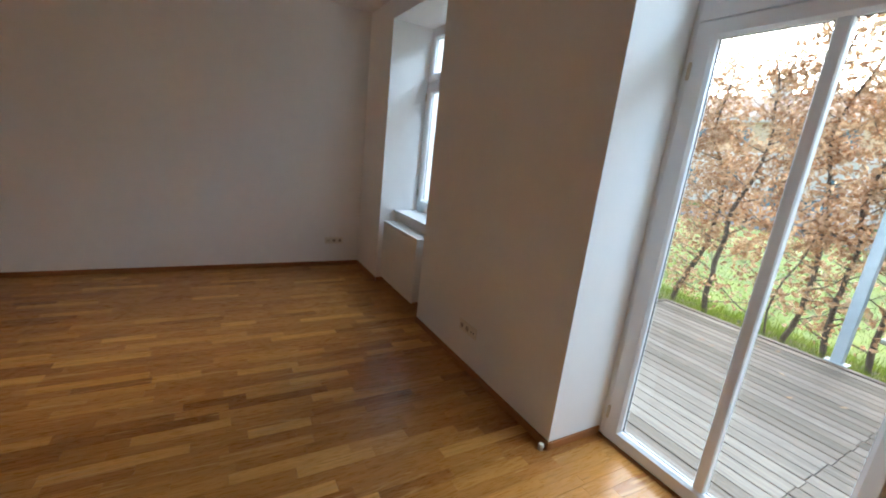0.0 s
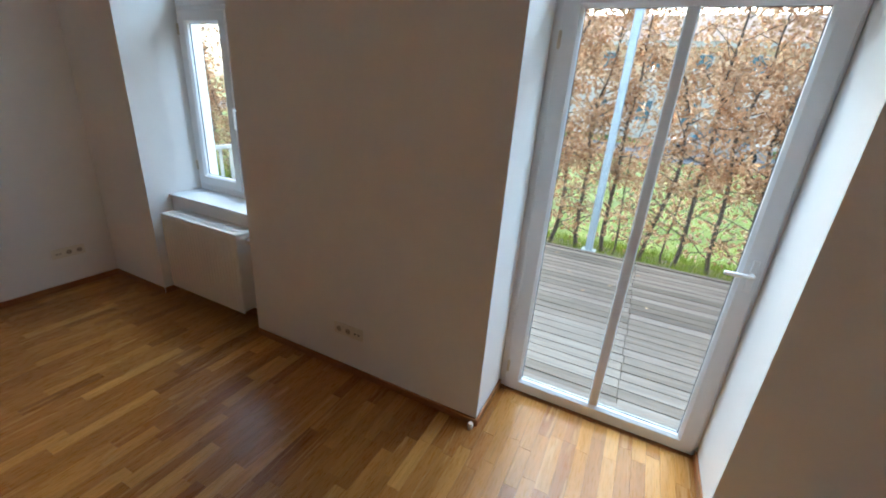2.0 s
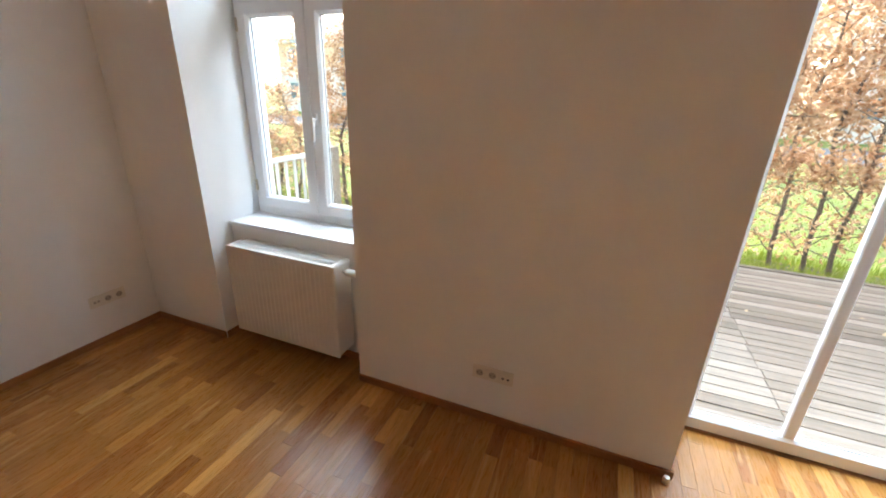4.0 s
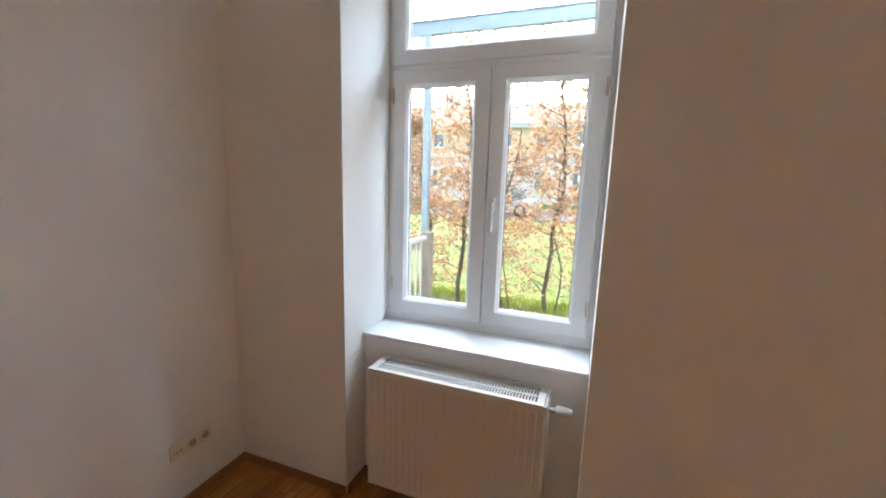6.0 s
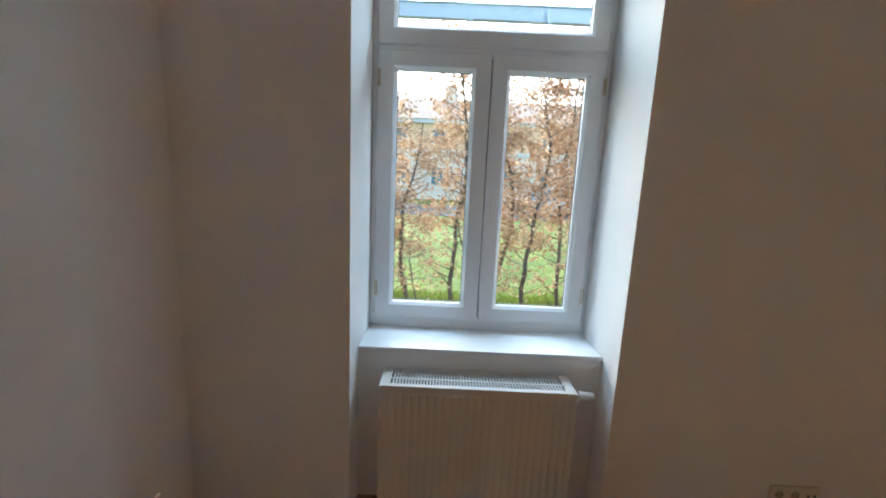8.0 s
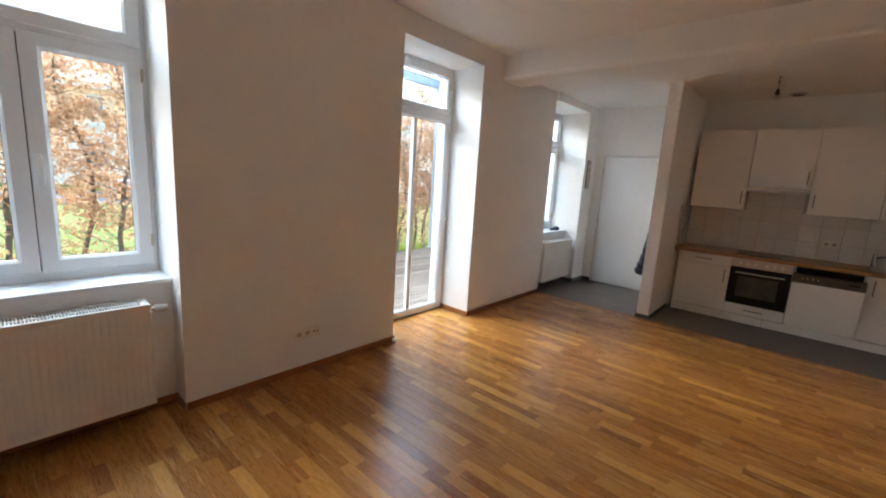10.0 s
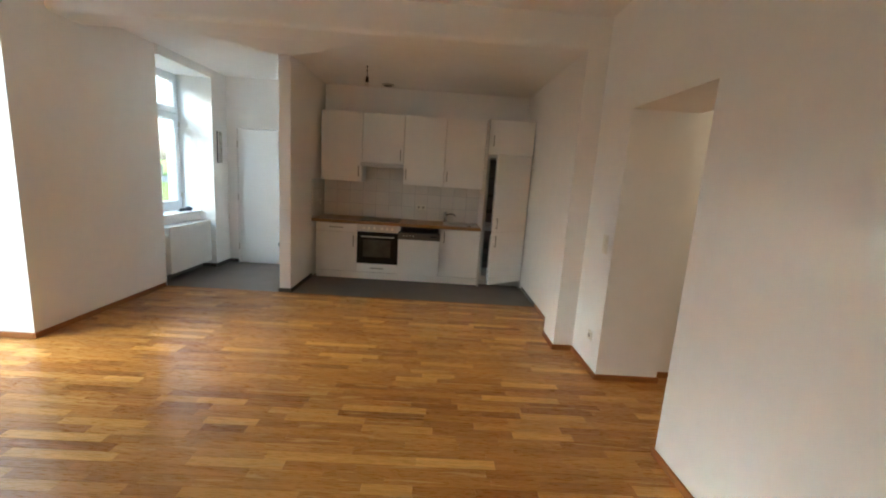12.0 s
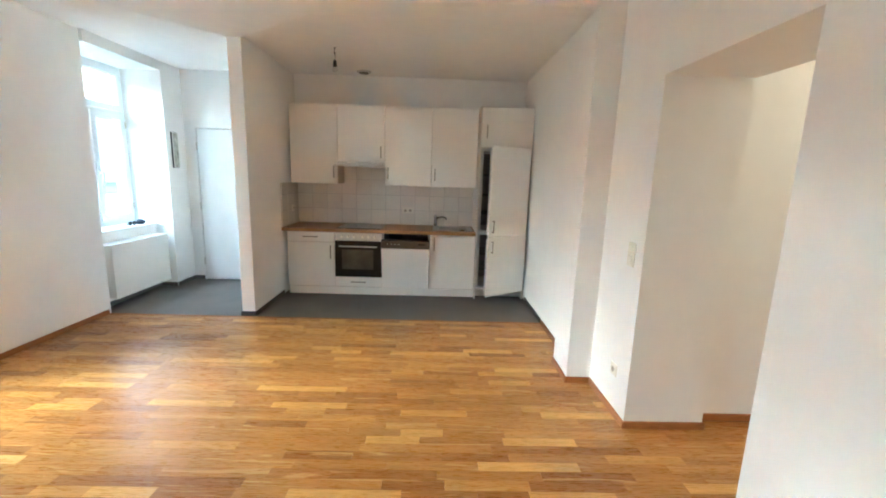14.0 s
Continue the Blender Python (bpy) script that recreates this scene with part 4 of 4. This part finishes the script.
for i in range(n_boards):
    x = XO + 0.03 + (i + 0.5) * pitch
    cuts = [-6.0, -2.9 + (i % 2) * 0.55, 0.40 + rnd.uniform(-0.008, 0.008), 3.0 + (i % 3) * 0.2, 4.41]
    if x > XL:
        cuts[3:] = [YL]
    for a, b in zip(cuts, cuts[1:]):
        me = slab_mesh("deck_board", pitch - 0.010, b - a - 0.004, 0.028, DECK, deck_meshes, 0.003)
        piece("deck_board", me, x, (a + b) / 2, ZD + rnd.uniform(-0.0015, 0.0015), deck)

# steel frame above the deck
group = "steel posts of the terrace frame"
for y in (-3.3, 1.0, 5.2):
    post = thing("steel_post", "slim galvanised steel post at the deck edge", "post", Matrix.Translation((5.345, y, -0.22)), group)
    part("shaft", box(B(), -0.045, 0.045, -0.045, 0.045, 0.0, 3.74, 0.006), GALV, post)
    part("base_plate", box(B(), -0.062, 0.062, -0.09, 0.09, 0.172, 0.186, 0.002), GALV, post)
beam = thing("steel_beam", "pale blue-grey steel beam carried by the terrace posts", "beam", Matrix.Translation((5.345, 0, 3.52)))
bm = B()
box(bm, -0.05, 0.05, -3.6, 9.0, 0, 0.012)
box(bm, -0.05, 0.05, -3.6, 9.0, 0.17, 0.182)
box(bm, -0.006, 0.006, -3.6, 9.0, 0.012, 0.17)
part("girder", bm, GALV, beam)
for k in range(13):
    y = -3.2 + k * 0.95
    part("bracket", box(B(), -0.06, -0.051, y - 0.03, y + 0.03, -0.02, 0.11, 0.003), GALV, beam)
cross = thing("steel_beam", "pale steel cross beam between house and post", "beam", Matrix.Translation((2.26, -3.3, 3.56)))
part("girder", box(B(), 0, 3.03, -0.03, 0.03, 0, 0.12, 0.004), GALV, cross)

# railing at the end of the deck
rail = thing("railing", "pale grey upright-bar railing at the deck's end", "railing", Matrix.Translation((2.28, 4.37, ZD)))
part("top_rail", box(B(), 0, 1.22, -0.02, 0.02, 1.15, 1.19, 0.005), RAILWHITE, rail)
part("bottom_rail", box(B(), 0, 1.22, -0.015, 0.015, 0.10, 0.13, 0.004), RAILWHITE, rail)
for k in range(10):
    x = 0.05 + k * 0.112
    part("bar", box(B(), x - 0.017, x + 0.017, -0.006, 0.006, 0.13, 1.15, 0.002), RAILWHITE, rail)
part("end_post", box(B(), 1.14, 1.24, -0.05, 0.05, 0, 1.22, 0.006), DECK, rail, "pale timber end post")


# ---- beech hedge ----
def hedge_plant(seed, leaves, low, girth):
    """A young espaliered beech: a crooked trunk, rising limbs, twigs and dry leaves, thick above and thin below."""
    r = random.Random(seed)
    plant = thing("beech_hedge_plant", "young hedge beech holding dry copper-brown leaves", "hedge", group="beech hedge along the deck")
    bm = B()
    twigs = []

    def grow(p, d, length, rad, level):
        steps = max(3, int(length / 0.12))
        pts, rads = [p], [rad]
        for s in range(steps):
            drift = (0.07, 0.10, 0.07) if level == 0 else (0.10, 0.15, 0.09)
            d = (d + Vector((r.gauss(0, drift[0]), r.gauss(0, drift[1]), r.gauss(0.05, drift[2])))).normalized()
            if level == 0:
                d = (d + Vector((-0.25 * pts[-1].x, -0.25 * (pts[-1].y - p.y), 0.12))).normalized()
            q = pts[-1] + d * (length / steps)
            q.x = max(-0.26, min(0.26, q.x))
            pts.append(q)
            rads.append(rad * (1 - 0.74 * (s + 1) / steps))
            if level < 2 and s > 0 and (level or q.z > 0.16) and r.random() < (0.95 if level == 0 else 0.6):
                rise = r.uniform(0.1, 0.55) if level == 0 and r.random() < 0.75 else r.uniform(0.5, 1.1)
                side = Vector((r.gauss(0, 0.5), r.choice((-1, 1)) * r.uniform(0.5, 1.0), rise)).normalized()
                grow(q.copy(), side, r.uniform(0.28, 0.62) * (0.75 if level else 1.0), min(rads[-1] * 0.5, 0.010), level + 1)
        for a, b, r0, r1 in zip(pts, pts[1:], rads, rads[1:]):
            rod(bm, a, b, max(r0, 0.0018), max(r1, 0.0014), 6 if level == 0 else (5 if level == 1 else 3), caps=False)
            if level > 0 or a.z > 1.6:
                twigs.append((a, b))

    grow(Vector((0, 0, 0)), Vector((r.gauss(0, 0.03), r.gauss(0, 0.05), 1)).normalized(), 3.85, girth, 0)
    if r.random() < 0.45:
        grow(Vector((0.05, r.choice((-0.14, 0.15)), 0)), Vector((r.gauss(0, 0.05), r.choice((-0.12, 0.14)), 1)).normalized(), r.uniform(1.7, 2.6), 0.014, 0)
    part("trunk", bm, BARK, plant, "dark bare trunk and limbs")
    verts, faces = [], []
    for count in range(leaves):
        a, b = r.choice(twigs)
        c = a.lerp(b, r.random())
        keep = low if c.z < 1.1 else 0.97
        if noise.noise(Vector((c.x * 2.0, c.y * 2.6 + seed, c.z * 2.6))) < -0.16:
            keep *= 0.25
        if r.random() > keep:
            continue
        c = c + Vector((r.gauss(0, 0.06), r.gauss(0, 0.08), r.gauss(-0.02, 0.06)))
        along = Vector((r.gauss(0, 0.5), r.gauss(0, 0.7), r.gauss(-0.45, 0.4))).normalized()
        side = along.cross(Vector((r.gauss(0, 1), r.gauss(0, 1), r.gauss(0, 1)))).normalized()
        up = along.cross(side)
        ln, wd = r.uniform(0.055, 0.092), r.uniform(0.015, 0.027)
        k = len(verts)
        verts += [c, c + along * ln * 0.45 + side * wd + up * wd * 0.7, c + along * ln + up * wd * r.uniform(-0.6, 0.6), c + along * ln * 0.45 - side * wd + up * wd * 0.7, c + along * ln * 0.5]
        faces += [(k, k + 1, k + 4), (k + 1, k + 2, k + 4), (k + 2, k + 3, k + 4), (k + 3, k, k + 4)]
    me = bpy.data.meshes.new("leaves")
    me.from_pydata([tuple(v) for v in verts], [], faces)
    me.materials.append(LEAF)
    crown = new("leaves", me)
    crown.parent = plant
    tagged(crown, "dry copper-brown leaves", kind="stuff")
    return plant


hr = random.Random(11)
dense = [hedge_plant(s, 3000, 0.34, 0.030) for s in (3, 14, 25, 36)]
sparse = [hedge_plant(s, 3300, 0.30, 0.036) for s in (47, 58, 69, 80)]
ys_hedge = [-5.0 + 0.385 * k for k in range(19)] + [2.45 + 0.56 * k for k in range(23)]
for k, y in enumerate(ys_hedge):
    m = Matrix.Translation((5.80 + hr.uniform(-0.08, 0.08), y + hr.uniform(-0.1, 0.1), -0.215)) @ Matrix.Rotation(hr.choice((0, math.pi)) + hr.uniform(-0.15, 0.15), 4, "Z")
    m = m @ Matrix.Diagonal((1, 1, hr.uniform(0.93, 1.03) if k < 19 else hr.choice((0.68, 0.86, 1.0, 1.04)), 1))
    kinds, first = (dense, 0) if k < 19 else (sparse, 19)
    if k - first < 4:
        kinds[k - first].matrix_basis = m
    else:
        copy_thing(kinds[hr.randrange(4)], m)

# grass near the deck
gv, gf = [], []
gr = random.Random(21)
for k in range(70000):
    foot = k % 5 < 2
    x = gr.uniform(5.31, 6.35) if foot else 5.5 + 6.5 * gr.random() ** 2.0
    y = gr.uniform(-5, 12)
    if k % 5 == 4:
        x, y = gr.uniform(3.68, 5.6), gr.uniform(2.8, 7.5)
    tuft = noise.noise(Vector((x * 2.3, y * 2.3, 4.0)))
    if foot and x < 5.6 and y < YL and tuft < -0.12:
        continue
    h = gr.uniform(0.05, 0.15) * (1.0 + 0.6 * tuft) if foot else gr.uniform(0.03, 0.075)
    a = gr.uniform(0, math.pi)
    w = gr.uniform(0.003, 0.006)
    dx, dy = math.cos(a) * w, math.sin(a) * w
    lx, ly = gr.gauss(0, 0.02), gr.gauss(0, 0.02)
    i = len(gv)
    gv += [(x - dx, y - dy, -0.221), (x + dx, y + dy, -0.221), (x + lx, y + ly, -0.22 + h)]
    gf.append((i, i + 1, i + 2))
me = bpy.data.meshes.new("grass")
me.from_pydata(gv, [], gf)
me.materials.append(BLADE)
tagged(new("grass", me), "short bright green grass blades behind the hedge", "grass", kind="stuff")

# fallen leaves
lv, lf = [], []
for k in range(420):
    x, y = (gr.uniform(5.32, 6.2), gr.uniform(-4, 8)) if k < 380 else (gr.uniform(3.6, 5.0), gr.uniform(-2, 4))
    z = -0.2 if x > 5.25 else ZD + 0.004
    a, s = gr.uniform(0, 6.28), gr.uniform(0.02, 0.035)
    i = len(lv)
    lv += [(x + s * math.cos(a + t) * (1 if q % 2 == 0 else 0.55), y + s * math.sin(a + t) * (1 if q % 2 == 0 else 0.55), z + gr.uniform(0, 0.012)) for q, t in enumerate((0, 1.57, 3.14, 4.71))]
    lf.append((i, i + 1, i + 2, i + 3))
me = bpy.data.meshes.new("fallen_leaves")
me.from_pydata(lv, [], lf)
me.materials.append(LEAF)
tagged(new("fallen_leaves", me), "dry fallen beech leaves on bed and deck", "leaves", kind="stuff")


# ---- buildings beyond the lawn ----
def far_house(y0, y1, x, eaves, label, upper):
    house = thing("apartment_building", label, "building", Matrix.Translation((x, y0, -0.22)))
    w, d = y1 - y0, 11.0
    nwin = int(w / 3.0)
    step = w / nwin
    bands = [(0.0, 1.1, 2.7, 3.9), (3.9, 4.55, 5.75, eaves)]
    for fl, (z0, s0, s1, z1) in enumerate(bands):
        bm = B()
        box(bm, 0, d, 0, w, z0, s0)
        box(bm, 0, d, 0, w, s1, z1)
        for k in range(nwin + 1):
            a = 0.0 if k == 0 else k * step - (step / 2 - 0.55)
            b = w if k == nwin else k * step + (step / 2 - 0.55)
            box(bm, 0, 0.4, a, b, s0, s1)
        part("wall", bm, PALEWALL if fl == 0 else upper, house, "pale plastered lower storey" if fl == 0 else "apricot plastered upper storey")
        for k in range(nwin):
            c = (k + 0.5) * step
            win = part("window", ring(B(), (c - 0.55, c + 0.55, s0, s1), (c - 0.45, c + 0.45, s0 + 0.1, s1 - 0.1), 0.1, 0.18, 0.01), CORNICE, house)
            bm = box(B(), 0.13, 0.15, c - 0.45, c - 0.02, s0 + 0.1, s1 - 0.1)
            part("pane", bm, FARGLASS, win, "bluish glass")
            part("pane", box(B(), 0.13, 0.15, c + 0.02, c + 0.45, s0 + 0.1, s1 - 0.1), FARGLASS, win, "bluish glass")
            part("sill", box(B(), -0.1, 0.1, c - 0.62, c + 0.62, s0 - 0.08, s0), CORNICE, win)
    part("string_course", box(B(), -0.16, 0.0, 0, w, 3.78, 4.02), CORNICE, house, "white string course")
    part("cornice", box(B(), -0.35, 0.0, -0.1, w + 0.1, eaves - 0.25, eaves + 0.05), CORNICE, house, "white eaves cornice")
    bm = B()
    vs = [bm.verts.new(c) for c in ((-0.5, -0.2, eaves + 0.05), (-0.5, w + 0.2, eaves + 0.05), (d / 2, w + 0.2, eaves + 2.6), (d / 2, -0.2, eaves + 2.6), (d + 0.5, -0.2, eaves + 0.05), (d + 0.5, w + 0.2, eaves + 0.05))]
    for f in ((0, 1, 2, 3), (3, 2, 5, 4), (0, 3, 4), (1, 5, 2), (0, 4, 5, 1)):
        bm.faces.new([vs[i] for i in f])
    bmesh.ops.recalc_face_normals(bm, faces=bm.faces)
    roof = part("roof", bm, ROOF, house, "pale clay tile roof")
    for c in (w * 0.3, w * 0.62):
        part("chimney", box(B(), 4.6, 5.5, c - 0.6, c + 0.6, eaves + 1.9, eaves + 3.7), PALEWALL, roof, "plastered chimney")
    return house


far_house(-9.0, 33.0, 34.0, 6.35, "long two-storey apartment house with an apricot upper storey", PEACH)
far_house(-48.0, -11.0, 33.0, 7.2, "pale two-storey house beyond the lawn", PALEWALL)


def parked_car(x, y, paint, label):
    car = thing("car", label, "car", Matrix.Translation((x, y, -0.19)), "cars parked beyond the lawn")
    bm = B()
    box(bm, -0.85, 0.85, -2.1, 2.1, 0.28, 0.85, 0.12, segments=3)
    part("body", bm, paint, car, smooth=False)
    bm = box(B(), -0.74, 0.74, -1.45, 1.05, 0.85, 1.42)
    for v in bm.verts:
        if v.co.z > 1.2:
            v.co.x *= 0.82
            v.co.y = v.co.y * 0.72 - 0.05
    bmesh.ops.bevel(bm, geom=list(bm.edges), offset=0.06, segments=2, profile=0.5, affect="EDGES")
    part("cabin", bm, FARGLASS, car, "dark glazed cabin")
    part("roof", box(B(), -0.6, 0.6, -1.05, 0.7, 1.41, 1.45, 0.015), paint, car)
    for sx in (-0.8, 0.8):
        for sy in (-1.3, 1.3):
            wheel = part("wheel", rod(B(), (sx - 0.1, sy, 0.31), (sx + 0.1, sy, 0.31), 0.31, sides=20), BLACK, car, "black tyre")
            part("rim", rod(B(), (sx - 0.105, sy, 0.31), (sx + 0.105, sy, 0.31), 0.19, sides=14), STEEL, wheel)


SILVER = mat("silver_car_paint", (0.5, 0.52, 0.55), 0.3, metal=0.4, vary=0.03)
RED = mat("red_car_paint", (0.38, 0.03, 0.03), 0.3, vary=0.05)
parked_car(22.0, 8.0, SILVER, "silver hatchback parked beyond the lawn")
parked_car(22.2, -2.0, SILVER, "silver hatchback parked beyond the lawn")
parked_car(22.0, -24.0, RED, "red hatchback parked beyond the lawn")

# ---- kitchen wall tiles ----
splash = tagged(obj("backsplash", box(B(), -2.335, 0.105, YS, YS + 0.004, ZT, 1.70), GROUT), "white square wall tiles behind the worktop", "wall tiles", kind="structure")
side = tagged(obj("backsplash_side", box(B(), 0.101, 0.105, YS + 0.013, -2.57, ZT, 1.412), GROUT), "white square wall tiles on the partition", "wall tiles", kind="structure")
ts = 0.2035
tile_meshes = {}
tr = random.Random(9)


def wall_tile(width, height, m, parent):
    me = slab_mesh("tile", width, height, 0.008, TILE, tile_meshes, 0.0015)
    ob = new("tile", me)
    ob.matrix_basis = m
    ob.parent = parent


for i in range(12):
    for j in range(4):
        z0, z1 = ZT + j * ts, min(ZT + (j + 1) * ts, 1.70 if 3 <= i <= 5 else 1.412)
        if z1 - z0 < 0.05:
            continue
        wall_tile(ts - 0.004, z1 - z0 - 0.004, on_wall(0.101 - (i + 0.5) * ts, YS + 0.0115 + tr.uniform(0, 0.0008), (z0 + z1) / 2, (0, 1, 0)), splash)
for i in range(3):
    for j in range(3):
        z0, z1 = ZT + j * ts, min(ZT + (j + 1) * ts, 1.412)
        wall_tile(ts - 0.004, z1 - z0 - 0.004, on_wall(0.0935, YS + 0.016 + (i + 0.5) * ts, (z0 + z1) / 2, (-1, 0, 0)), side)

# ---- parquet ----
strip_meshes = {}
pr = random.Random(4)
SW = 0.0705
rest_v, rest_f = [], []
near = 0
row = 0
y = YF + 0.012
while y < YN:
    yc = y + SW / 2
    x_lo = -5.38 if OP0 < yc < OP1 else (OPX - 1.8 if 0.07 < yc < OP0 else XW - 0.02)
    x_hi = 2.03 if D0 - 0.03 < yc < D1 + 0.03 else (1.81 if W0 - 0.03 < yc < W1 + 0.03 else XE + 0.01)
    x = x_lo - pr.uniform(0, 0.4)
    shift = row % 3
    while x < x_hi:
        ln = pr.choice((0.26, 0.32, 0.38, 0.44, 0.50, 0.56))
        a, b = max(x, x_lo), min(x + ln, x_hi)
        x += ln
        if b - a < 0.02:
            continue
        gap = 0.0012 if shift == 2 else 0.0006
        if 0.65 < yc < 2.95 and a > -1.75 and b < 1.66 and near < 300:
            near += 1
            me = slab_mesh("parquet_strip", b - a - 0.0006, SW - gap, 0.003, PARQUET, strip_meshes, 0.0003)
            piece("parquet_strip", me, (a + b) / 2, yc, 0.0, floor)
        else:
            k = len(rest_v)
            x0, x1, y0, y1 = a + 0.0003, b - 0.0003, y + gap / 2, y + SW - gap / 2
            rest_v += [(x0, y0, 0), (x1, y0, 0), (x1, y1, 0), (x0, y1, 0), (x0, y0, -0.003), (x1, y0, -0.003), (x1, y1, -0.003), (x0, y1, -0.003)]
            rest_f += [(k, k + 1, k + 2, k + 3), (k, k + 4, k + 5, k + 1), (k + 1, k + 5, k + 6, k + 2), (k + 2, k + 6, k + 7, k + 3), (k + 3, k + 7, k + 4, k)]
    y += SW
    row += 1
me = bpy.data.meshes.new("parquet_strips")
me.from_pydata(rest_v, [], rest_f)
me.materials.append(PARQUET_REST)
rest = new("parquet_strips", me)
rest.parent = floor
tagged(rest, "oak parquet strips", kind="stuff")
